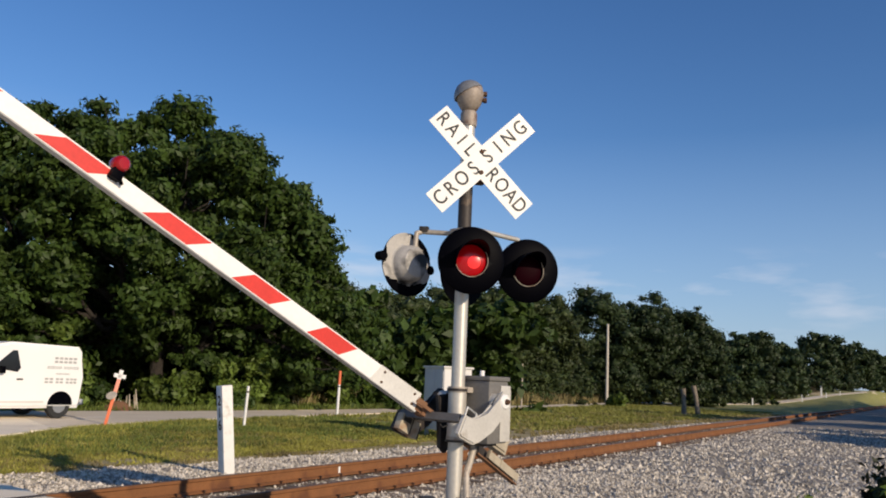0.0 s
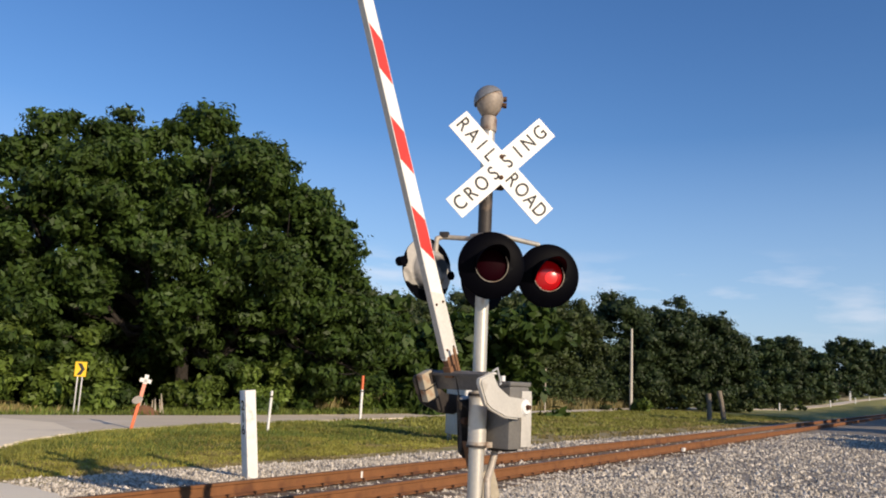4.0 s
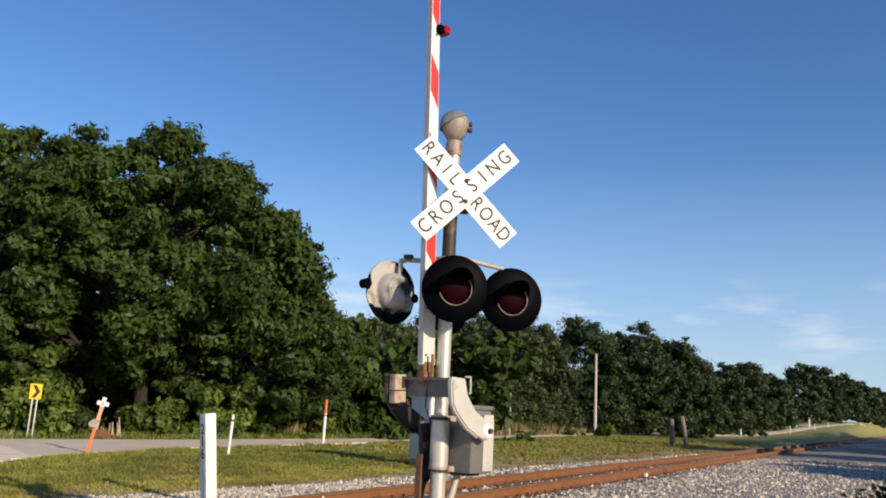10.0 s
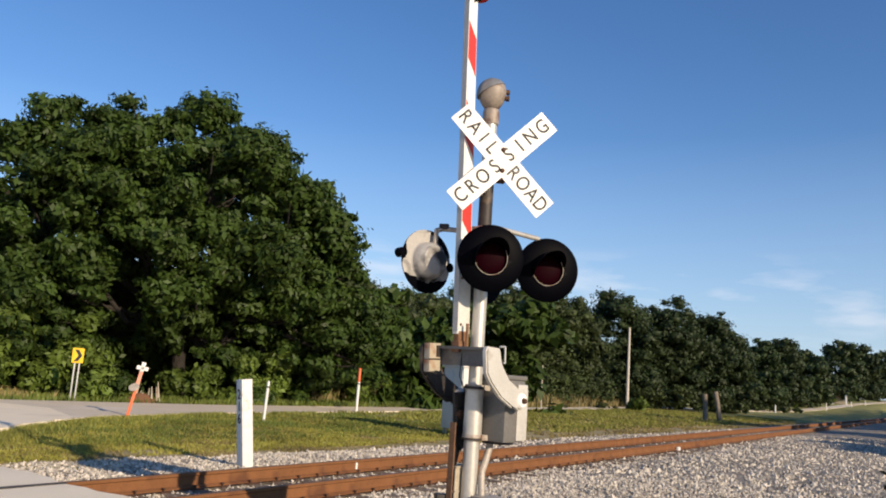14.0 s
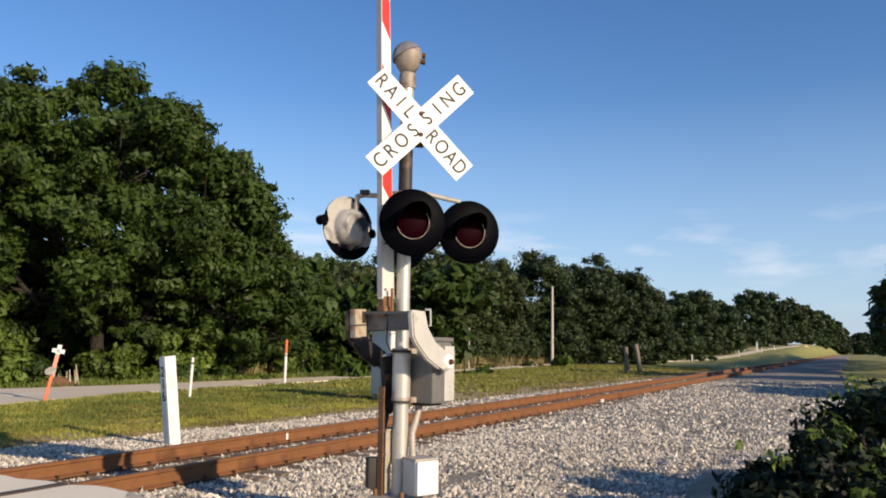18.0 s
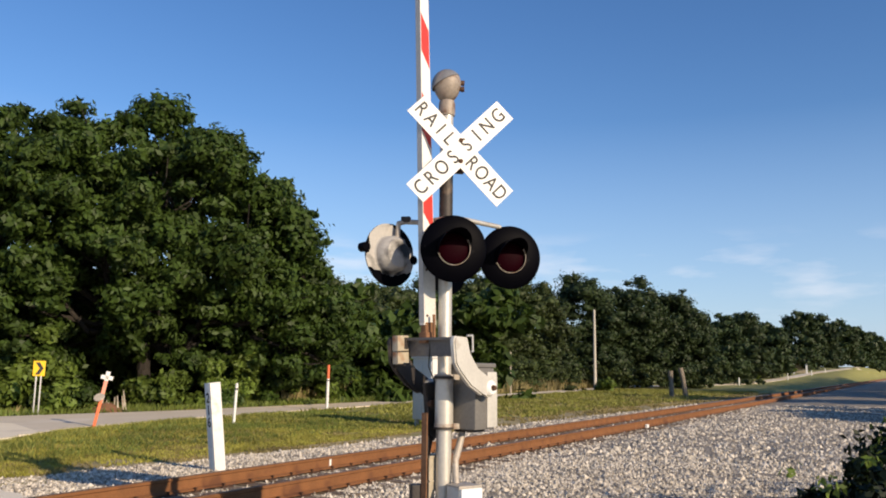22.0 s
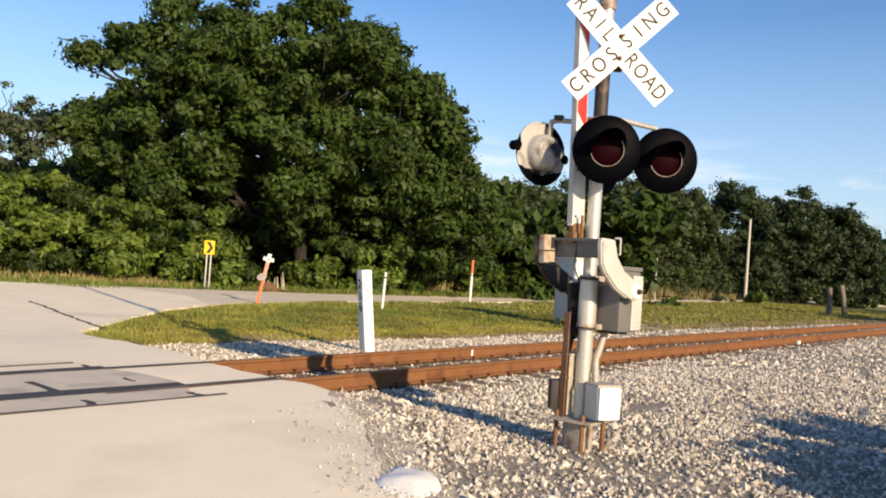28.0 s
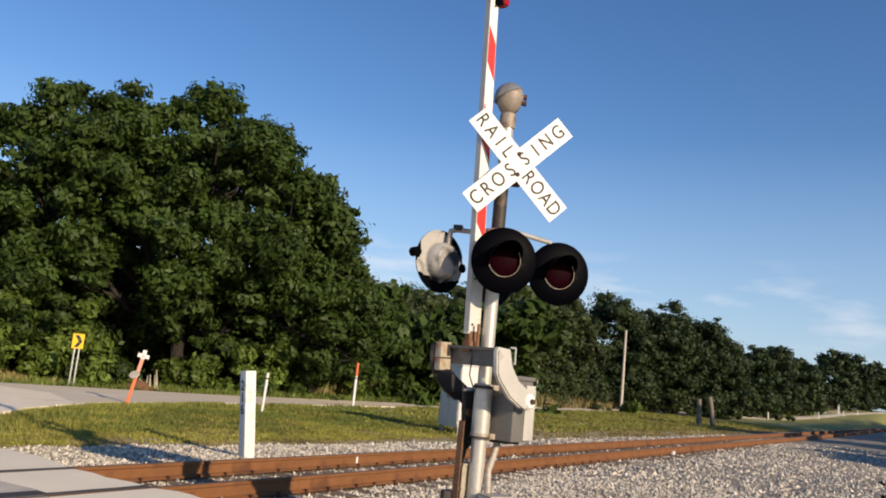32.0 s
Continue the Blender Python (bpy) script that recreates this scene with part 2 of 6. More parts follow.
M = {
    "asphalt": mat("pale_asphalt", (0.88, 0.76, 0.57), 0.9, vary=0.10, scale=0.9, fine=70, bump=0.3, stain=(0.72, 0.61, 0.46), stain_scale=0.45, stain_at=0.55),
    "grass_ground": mat("grassy_soil", (0.25, 0.24, 0.065), 0.95, vary=0.35, scale=0.5, fine=12, bump=0.6, stain=(0.36, 0.30, 0.15), stain_scale=0.4, stain_at=0.6, dist=0.05),
    "ballast": mat("ballast_bed", (0.28, 0.24, 0.19), 0.95, vary=0.35, scale=3, fine=28, bump=0.9, stain=(0.28, 0.245, 0.2), stain_scale=0.6, stain_at=0.58, dist=0.04),
    "stone": mat("crushed_stone", (0.475, 0.425, 0.355), 0.9, vary=0.2, scale=8, fine=60, bump=0.3, island=0.55),
    "rust": mat("rusty_rail_steel", (0.20, 0.082, 0.028), 0.85, metal=0.1, vary=0.3, scale=3, fine=60, bump=0.3, stain=(0.13, 0.05, 0.02), stain_scale=2.5, stain_at=0.57),
    "rail_top": mat("worn_rail_head", (0.22, 0.12, 0.07), 0.55, metal=0.5, vary=0.2, scale=5, fine=50, bump=0.1),
    "tie": mat("weathered_timber", (0.16, 0.12, 0.085), 0.9, vary=0.35, scale=4, fine=50, bump=0.5, rand=0.25),
    "plate": mat("dark_rusty_iron", (0.09, 0.045, 0.025), 0.85, metal=0.3, vary=0.3, scale=10, fine=60, bump=0.3),
    "tar": mat("dark_tar", (0.055, 0.05, 0.045), 0.7, vary=0.3, scale=4, fine=50, bump=0.3),
    "alu": mat("silver_paint", (0.56, 0.53, 0.47), 0.42, metal=0.45, vary=0.1, scale=3, fine=30, bump=0.08, stain=(0.33, 0.27, 0.2), stain_scale=4, stain_at=0.62),
    "alu_dirty": mat("weathered_silver_paint", (0.42, 0.37, 0.31), 0.6, metal=0.25, vary=0.25, scale=5, fine=30, bump=0.2, stain=(0.19, 0.1, 0.05), stain_scale=5, stain_at=0.56),
    "machine": mat("shaded_dirty_grey_casting", (0.17, 0.16, 0.145), 0.55, metal=0.2, vary=0.2, scale=4, fine=40, bump=0.15, stain=(0.16, 0.13, 0.1), stain_scale=4, stain_at=0.6),
    "crossbar": mat("dull_dark_grey_steel", (0.13, 0.125, 0.12), 0.6, metal=0.2, vary=0.25, scale=6, fine=40, bump=0.15, stain=(0.2, 0.18, 0.15), stain_scale=5, stain_at=0.6),
    "hood": mat("dull_grey_hood_paint", (0.2, 0.205, 0.215), 0.5, metal=0.2, vary=0.2, scale=7, fine=40, bump=0.15, stain=(0.11, 0.1, 0.09), stain_scale=7, stain_at=0.58),
    "box_white": mat("white_box_paint", (0.8, 0.79, 0.76), 0.45, vary=0.06, scale=5, fine=40, bump=0.06, stain=(0.6, 0.57, 0.5), stain_scale=5, stain_at=0.62),
    "cast": mat("cast_aluminium_grey", (0.58, 0.55, 0.49), 0.5, metal=0.2, vary=0.12, scale=4, fine=40, bump=0.15, stain=(0.36, 0.3, 0.23), stain_scale=4, stain_at=0.62),
    "white": mat("white_sheeting", (0.82, 0.8, 0.75), 0.45, vary=0.05, scale=3, fine=30, bump=0.03),
    "white_arm": mat("white_gate_paint", (0.80, 0.78, 0.74), 0.45, vary=0.07, scale=3, fine=30, bump=0.05),
    "red": mat("red_sheeting", (0.62, 0.045, 0.03), 0.4, vary=0.12, scale=6, fine=40, bump=0.03),
    "grey_side": mat("bare_gate_side", (0.42, 0.41, 0.39), 0.5, metal=0.3, vary=0.15, scale=6, fine=40, bump=0.1),
    "black": mat("matt_black_paint", (0.0009, 0.0009, 0.0022), 0.5, spec=0.035, vary=0.3, scale=6, fine=60, bump=0.08, stain=(0.02, 0.02, 0.022), stain_scale=9, stain_at=0.66),
    "back_grey": mat("peeling_grey_paint", (0.4, 0.38, 0.35), 0.55, vary=0.12, scale=5, fine=40, bump=0.15, stain=(0.012, 0.011, 0.011), stain_scale=3.0, stain_at=0.51),
    "letter": mat("black_lettering", (0.012, 0.012, 0.013), 0.6, vary=0.2, bump=0),
    "rusty_paint": mat("rust_stained_cream_paint", (0.4, 0.345, 0.255), 0.7, vary=0.2, scale=6, fine=40, bump=0.25, stain=(0.26, 0.11, 0.045), stain_scale=5, stain_at=0.57),
    "rusty_iron": mat("brown_rusty_iron", (0.20, 0.10, 0.05), 0.8, metal=0.2, vary=0.35, scale=8, fine=50, bump=0.35),
    "milepost": mat("whitewashed_concrete", (0.74, 0.72, 0.67), 0.8, vary=0.1, scale=5, fine=40, bump=0.3, stain=(0.52, 0.48, 0.4), stain_scale=4.5, stain_at=0.57),
    "plastic_white": mat("white_plastic", (0.75, 0.74, 0.7), 0.5, vary=0.08, bump=0.05),
    "orange": mat("faded_orange_paint", (0.72, 0.16, 0.06), 0.6, vary=0.15, scale=6, bump=0.1),
    "yellow": mat("yellow_sheeting", (0.85, 0.5, 0.01), 0.4, vary=0.05, bump=0.02),
    "galv": mat("galvanised_steel", (0.5, 0.5, 0.48), 0.5, metal=0.4, vary=0.15, bump=0.1),
    "wood_grey": mat("grey_weathered_wood", (0.42, 0.37, 0.30), 0.9, vary=0.3, scale=3, fine=40, bump=0.5),
    "bark": mat("rough_bark", (0.024, 0.019, 0.015), 0.95, vary=0.4, scale=3, fine=20, bump=0.9, dist=0.04),
    "cabinet": mat("pale_grey_cabinet_paint", (0.62, 0.6, 0.56), 0.5, vary=0.06, scale=2, bump=0.05),
    "van_white": mat("white_vehicle_paint", (0.8, 0.79, 0.76), 0.3, vary=0.03, scale=1, bump=0.0),
    "rubber": mat("black_rubber", (0.02, 0.02, 0.02), 0.8, vary=0.3, bump=0.2),
    "dark_glass": mat("dark_window_glass", (0.015, 0.017, 0.02), 0.08, vary=0.05, bump=0),
    "chrome": mat("steel_wheel", (0.5, 0.5, 0.5), 0.35, metal=0.8, vary=0.1, bump=0.05),
    "leaf_oak": leaf_mat("oak_leaves", (0.043, 0.074, 0.013), 0.22, 0.3),
    "leaf_far": leaf_mat("olive_leaves", (0.05, 0.07, 0.021), 0.14, 0.22),
    "leaf_wood": leaf_mat("deep_green_leaves", (0.034, 0.054, 0.018), 0.14, 0.22),
    "leaf_grey": leaf_mat("greyish_leaves", (0.085, 0.11, 0.06), 0.35),
    "leaf_bright": leaf_mat("bright_shrub_leaves", (0.11, 0.16, 0.027), 0.3, 0.28),
    # near black: the shade over the bushes is put into the leaf colour
    "leaf_bush": leaf_mat("shade_dark_shrub_leaves", (0.010, 0.02, 0.0045), 0.4, 0.2, scale=1.2),
    "grass": leaf_mat("grass_blades", (0.36, 0.335, 0.068), 0.22, 0.35, 0.25),
    "dry_grass": leaf_mat("dry_tall_grass", (0.30, 0.25, 0.11), 0.3, 0.3),
    "dark_metal": mat("weathered_and_shaded_dark_metal", (0.045, 0.038, 0.034), 0.6, metal=0.4, vary=0.3, scale=6, fine=40, bump=0.2, stain=(0.15, 0.11, 0.08), stain_scale=5, stain_at=0.6),
    "bell": mat("brown_grey_bell_paint", (0.30, 0.25, 0.205), 0.6, metal=0.2, vary=0.25, scale=8, fine=40, bump=0.25, stain=(0.16, 0.1, 0.07), stain_scale=8, stain_at=0.55),
    "grass_yellow": leaf_mat("straw_grass_blades", (0.34, 0.275, 0.11), 0.3, 0.3),
    "lane": mat("grey_asphalt", (0.67, 0.57, 0.43), 0.9, vary=0.12, scale=0.6, fine=50, bump=0.3, stain=(0.76, 0.67, 0.55), stain_scale=0.4),
    "road_grey": mat("worn_grey_asphalt", (0.58, 0.505, 0.405), 0.9, vary=0.14, scale=2.5, fine=70, bump=0.35, stain=(0.42, 0.365, 0.3), stain_scale=1.6, stain_at=0.54),
    "soil": mat("brown_sandy_soil", (0.26, 0.2, 0.13), 0.95, vary=0.3, scale=2, fine=30, bump=0.6, stain=(0.36, 0.3, 0.22), stain_scale=2),
    "pole_dark": mat("brown_grey_old_timber", (0.2, 0.165, 0.125), 0.9, vary=0.35, scale=3, fine=40, bump=0.5),
    "shoulder": mat("sandy_shoulder_soil", (0.52, 0.44, 0.34), 0.95, vary=0.2, scale=5, fine=60, bump=0.5, stain=(0.4, 0.33, 0.25), stain_scale=5, stain_at=0.52),
    "grass_mid": leaf_mat("field_grass_blades", (0.27, 0.27, 0.062), 0.25, 0.35, 0.3),
    "grass_green": leaf_mat("green_verge_blades", (0.15, 0.19, 0.04), 0.25, 0.35, 0.3),
    "arm_grey": mat("worn_grey_arm_paint", (0.62, 0.60, 0.55), 0.5, vary=0.12, scale=5, fine=40, bump=0.08, stain=(0.42, 0.38, 0.32), stain_scale=4, stain_at=0.6),
    "pole": mat("pale_grey_pole", (0.5, 0.46, 0.39), 0.9, vary=0.2, scale=3, fine=40, bump=0.3),
    "verge": mat("dry_sandy_soil", (0.36, 0.285, 0.14), 0.95, vary=0.25, scale=1.5, fine=25, bump=0.5, stain=(0.25, 0.215, 0.075), stain_scale=0.7, stain_at=0.52),
    "litter": mat("pale_roadside_sand", (0.86, 0.82, 0.75), 0.95, vary=0.15, scale=2, fine=50, bump=0.4),
}
RED_OFF = bpy.data.materials.new("unlit_red_lens")
RED_OFF.use_nodes = True
RED_OFF.node_tree.nodes["Principled BSDF"].inputs["Base Color"].default_value = (0.0105, 0.0004, 0.0022, 1)
RED_OFF.node_tree.nodes["Principled BSDF"].inputs["Roughness"].default_value = 0.55
RED_OFF.node_tree.nodes["Principled BSDF"].inputs["Specular IOR Level"].default_value = 0.03
RED_ON = glow_mat("lit_red_lens", (0.36, 0.002, 0.005), 0.11)
RED_HOT = glow_mat("lit_red_lens_centre", (1.0, 0.03, 0.03), 0.26)


# ---- mesh helpers ----
def bm_box(bm, sx, sy, sz, m=None, bevel=0.0):
    r = bmesh.ops.create_cube(bm, size=1.0)
    vs = r["verts"]
    bmesh.ops.scale(bm, vec=(sx, sy, sz), verts=vs)
    if bevel:
        es = list({e for v in vs for e in v.link_edges})
        out = bmesh.ops.bevel(bm, geom=es, offset=bevel, segments=2, affect="EDGES", profile=0.7)
        vs = list({v for v in out["verts"]} | {v for v in vs if v.is_valid})
    if m is not None:
        bmesh.ops.transform(bm, matrix=m, verts=vs)
    return vs


def bm_tube(bm, p, q, r0, r1=None, seg=16, caps=True):
    p, q = Vector(p), Vector(q)
    d = q - p
    res = bmesh.ops.create_cone(bm, cap_ends=caps, segments=seg, radius1=r0, radius2=r0 if r1 is None else r1, depth=d.length)
    m = Matrix.Translation((p + q) / 2) @ d.to_track_quat("Z", "Y").to_matrix().to_4x4()
    bmesh.ops.transform(bm, matrix=m, verts=res["verts"])
    return res["verts"]


def bm_path(bm, pts, r, seg=10):
    for a, b in zip(pts, pts[1:]):
        bm_tube(bm, a, b, r, seg=seg)
    for a in pts[1:-1]:
        s = bmesh.ops.create_uvsphere(bm, u_segments=seg, v_segments=6, radius=r)
        bmesh.ops.translate(bm, vec=a, verts=s["verts"])


def bm_lathe(bm, profile, seg=32, m=None):
    """Turns a profile of (radius, height) round z."""
    rings = []
    for r, z in profile:
        rings.append([bm.verts.new((r * math.cos(2 * math.pi * k / seg), r * math.sin(2 * math.pi * k / seg), z)) for k in range(seg)] if r > 1e-6 else [bm.verts.new((0, 0, z))])
    for a, b in zip(rings, rings[1:]):
        for k in range(seg):
            j = (k + 1) % seg
            if len(a) == 1 and len(b) == 1:
                continue
            if len(a) == 1:
                bm.faces.new((a[0], b[k], b[j]))
            elif len(b) == 1:
                bm.faces.new((a[k], a[j], b[0]))
            else:
                bm.faces.new((a[k], a[j], b[j], b[k]))
    vs = [v for ring in rings for v in ring]
    if m is not None:
        bmesh.ops.transform(bm, matrix=m, verts=vs)
    return vs


def bm_prism(bm, outline, depth, m=None, bevel=0.0):
    """An outline in x, z, given thickness along y and centred on y = 0."""
    a = [bm.verts.new((x, -depth / 2, z)) for x, z in outline]
    b = [bm.verts.new((x, depth / 2, z)) for x, z in outline]
    n = len(outline)
    fs = [bm.faces.new(a), bm.faces.new(b[::-1])]
    fs += [bm.faces.new((a[k], b[k], b[(k + 1) % n], a[(k + 1) % n])) for k in range(n)]
    vs = a + b
    if bevel:
        es = [e for f in fs[:2] for e in f.edges]
        out = bmesh.ops.bevel(bm, geom=es, offset=bevel, segments=2, affect="EDGES")
        vs = list({v for v in out["verts"]} | {v for v in vs if v.is_valid})
    if m is not None:
        bmesh.ops.transform(bm, matrix=m, verts=vs)
    return vs


def mesh_of(bm, name, material, smooth=False):
    bmesh.ops.recalc_face_normals(bm, faces=bm.faces)
    me = bpy.data.meshes.new(name)
    bm.to_mesh(me)
    bm.free()
    me.materials.append(material)
    if smooth:
        for p in me.polygons:
            p.use_smooth = True
        me.set_sharp_from_angle(angle=radians(40))
    return me


def part(name, bm, material, parent=None, label="", smooth=True, at=None):
    ob = new(name, mesh_of(bm, name, material, smooth))
    if parent is not None:
        ob.parent = parent
    if at is not None:
        ob.matrix_basis = at
    return tagged(ob, label) if label else ob


def thing(name, at, label, category, group=""):
    ob = new(name)
    ob.empty_display_size = 0.2
    ob.matrix_basis = at
    return tagged(ob, label, category, group)


def raw_mesh(name, verts, faces, material, smooth=False):
    me = bpy.data.meshes.new(name)
    me.from_pydata(verts, [], faces)
    me.materials.append(material)
    if smooth:
        me.polygons.foreach_set("use_smooth", [True] * len(me.polygons))
    return me


def quads_mesh(name, verts, material):
    """A mesh of loose quads from an array (n, 4, 3)."""
    n = len(verts)
    me = bpy.data.meshes.new(name)
    me.vertices.add(4 * n)
    me.vertices.foreach_set("co", np.asarray(verts, dtype=np.float32).ravel())
    me.loops.add(4 * n)
    me.loops.foreach_set("vertex_index", np.arange(4 * n, dtype=np.int32))
    me.polygons.add(n)
    me.polygons.foreach_set("loop_start", np.arange(0, 4 * n, 4, dtype=np.int32))
    me.update(calc_edges=True)
    me.materials.append(material)
    return me


def text_mesh(body, size, material, depth=0.002, fat=0.0):
    cu = bpy.data.curves.new("lettering", "FONT")
    cu.body, cu.size, cu.align_x, cu.align_y, cu.extrude = body, size, "CENTER", "CENTER", depth
    cu.offset = fat
    ob = bpy.data.objects.new("lettering", cu)
    scene.collection.objects.link(ob)
    bpy.context.view_layer.update()
    me = bpy.data.meshes.new_from_object(ob.evaluated_get(bpy.context.evaluated_depsgraph_get()))
    bpy.data.objects.remove(ob)
    me.materials.clear()
    me.materials.append(material)
    return me


# ---- ground, road and track bed ----
from mathutils import geometry as geo

NEAR_RAIL, FAR_RAIL = 3.58, 5.06
TRACK_Y = (NEAR_RAIL + FAR_RAIL) / 2


def inside(poly, x, y):
    hit = False
    for (x0, y0), (x1, y1) in zip(poly, poly[1:] + poly[:1]):
        if (y0 > y) != (y1 > y) and x < (x1 - x0) * (y - y0) / (y1 - y0) + x0:
            hit = not hit
    return hit


def sheet(name, poly, height, material, points=(), skirt=0.3, label="", sx=0.0):
    """A sheet over an outline, with inner points, its height from a function, and an edge that goes down into the ground."""
    co = [Vector(p) for p in poly] + [Vector(p) for p in points if inside(poly, *p)]
    n = len(poly)
    vs, es, fs, *_ = geo.delaunay_2d_cdt(co, [(k, (k + 1) % n) for k in range(n)], [list(range(n))], 1, 1e-4)
    verts = [(v.x, v.y, height(v.x, v.y)) for v in vs]
    faces = [tuple(f) for f in fs]
    count = {}
    for f in faces:
        for a, b in zip(f, f[1:] + f[:1]):
            count[(a, b)] = True
    for a, b in [e for e in count if (e[1], e[0]) not in count]:
        k = len(verts)
        verts += [verts[b], verts[a], (verts[a][0], verts[a][1], verts[a][2] - skirt), (verts[b][0], verts[b][1], verts[b][2] - skirt)]
        faces.append((k, k + 1, k + 2, k + 3))
    ob = new(name, raw_mesh(name, verts, faces, material, True))
    return tagged(ob, label, kind="structure")


def rise(x, y):
    """The land beyond the track climbs gently far down the lane."""
    f = min(1.0, max(0.0, (x - 125) / 220))
    g = min(1.0, max(0.0, (y - 6.5) / 6))
    return 4.5 * f * f * (3 - 2 * f) * g * g * (3 - 2 * g)


def land(x, y):
    return rise(x, y) - 0.30 + 0.03 * noise.noise((x * 0.15, y * 0.15, 0)) + 0.012 * noise.noise((x * 0.9, y * 0.9, 3))


def road_height(x, y):
    d = abs(y - TRACK_Y)
    fall = min(1.0, max(0.0, (d - 1.2) / 6))
    return 0.0 - 0.14 * fall * fall * (3 - 2 * fall) + 0.006 * noise.noise((x * 0.7, y * 0.7, 5))


axis_x = sorted(set([-400, -200, -100, -60] + [-40 + 2 * k for k in range(70)] + [100 + 8 * k for k in range(34)] + [400, 450, 600, 900, 1500]))
axis_y = sorted(set([-900, -400, -200, -100, -60] + [-40 + 2 * k for k in range(60)] + [90, 110, 140, 200, 300, 500, 900, 1500]))
gv = [(x, y, land(x, y)) for y in axis_y for x in axis_x]
w = len(axis_x)
gf = [(j * w + i, j * w + i + 1, (j + 1) * w + i + 1, (j + 1) * w + i) for j in range(len(axis_y) - 1) for i in range(w - 1)]
tagged(new("ground", raw_mesh("ground", gv, gf, M["grass_ground"], True)), "sunlit rough grass with dry sandy patches", kind="structure")

ROAD = [(-3.4, -30), (-3.2, -4), (-2.7, -1.2), (-2.25, 0.1), (-1.4, 1.1), (-0.75, 2.3), (-0.52, 2.75), (-0.58, 3.6), (-0.6, 4.95), (-0.46, 5.5),
        (-0.42, 7.2), (-0.4, 8.75), (-0.1, 9.5), (1.4, 11.3), (4.1, 13.9), (6.2, 15.2), (7.6, 18.6), (7.0, 22.6), (4, 23.6), (-5, 26.5), (-40, 36), (-40, -30)]
LANE = [(6.2, 15.2), (7.3, 15.8), (13, 17.4), (21, 18.7), (34, 19.8), (60, 22.0), (89, 24.6),
        (125, 19.4), (148, 19.2), (168, 19.0), (184, 18.7), (199, 18.2), (214, 17.8), (229, 17.2), (244, 15.7), (259, 14.0), (275, 12.7), (290, 11.5), (320, 9.5), (320, 12.5), (290, 14.5), (275, 15.8), (259, 17.0), (244, 18.6), (229, 20), (214, 20.6), (199, 21), (184, 21.5), (168, 22), (148, 22.2), (125, 22.6), (89, 27.2), (60, 24.2), (34, 21.8), (16.5, 21.7), (9, 22.2), (7.0, 22.6), (7.6, 18.6)]
edge_rng = random.Random(8)
ROUGH = []
for (x0, y0), (x1, y1) in zip(ROAD, ROAD[1:] + ROAD[:1]):
    n = max(1, int(math.hypot(x1 - x0, y1 - y0) / 0.28)) if math.hypot(x0 + 1, y0 - 6) < 13 and math.hypot(x1 + 1, y1 - 6) < 13 else 1
    for k in range(n):
        f, j = k / n, 0.07 if n > 1 else 0.0
        ROUGH.append((x0 + (x1 - x0) * f + edge_rng.uniform(-j, j), y0 + (y1 - y0) * f + edge_rng.uniform(-j, j)))
ROAD = ROUGH
inner = [(x * 0.9, y * 0.9) for x in range(-14, 12) for y in range(-8, 28)] + [(x, y) for x in range(-38, 60, 4) for y in range(-28, 34, 4)]
sheet("lane", LANE, lambda x, y: road_height(x, y) - 0.002 + rise(x, y) - 0.11 * min(1.0, max(0.0, (x - 8) / 14)), M["lane"], [(x, 15.5 + y) for x in range(8, 60, 2) for y in range(0, 9)], label="grey asphalt lane running along the track")
road = sheet("road", ROAD, road_height, M["asphalt"], inner, label="sun-bleached pale asphalt road over a level crossing")


RIM = [(-2.75, -1.6), (-2.55, -1.0), (-2.4, -0.4), (-2.15, 0.05), (-1.85, 0.45), (-1.5, 0.85), (-1.2, 1.3), (-0.95, 1.75), (-0.75, 2.2)]


def bed_height(x, y):
    if -3.6 < x < 0.1 and -2.6 < y < 3.0:
        # the ballast comes up to the edge of the road
        d = min(math.hypot(x - a, y - b) for a, b in RIM)
        f = min(1.0, max(0.0, 1.45 - d / 0.8))
        f = f * f * (3 - 2 * f)
        return plain_bed(x, y) * (1 - f) + (road_height(x, y) - 0.002 + 0.01 * noise.noise((x * 3, y * 3, 6))) * f
    return plain_bed(x, y)


def plain_bed(x, y):
    near = min(1.0, max(0.0, (2.9 - y) / 1.6))
    far = min(1.0, max(0.0, (y - 6.0) / 1.8))
    return -0.24 + 0.085 * near * near * (3 - 2 * near) - 0.03 * far + 0.018 * noise.noise((x * 0.8, y * 0.8, 9)) + 0.012 * noise.noise((x * 4, y * 4, 2))


BED = [(0.1, 8.5), (-0.35, 8.1), (-0.55, 6.6), (-0.9, 5.2), (-1.0, 3.4), (-1.1, 2.2), (-1.8, 1.1), (-2.5, 0.1), (-2.9, -1.2), (-3.4, -5), (0, -6.5), (6, -5.8), (14, -5.0), (30, -3.8), (70, -2.5), (400, -1), (400, 8),
       (70, 6.9), (30, 7.2), (20, 7.7), (14, 7.6), (10, 7.9), (7.6, 7.9), (6, 8.25), (4.4, 8.2), (3.2, 8.6), (1.9, 8.5), (1.0, 8.7)]
inner = [(x * 0.25, y * 0.25) for x in range(-12, 40) for y in range(-24, 36)] + [(10 + x * 1.0, y * 0.6) for x in range(0, 60) for y in range(-4, 13)]
sheet("ballast", BED, bed_height, M["ballast"], inner, label="pale grey crushed stone ballast with sandy soil")


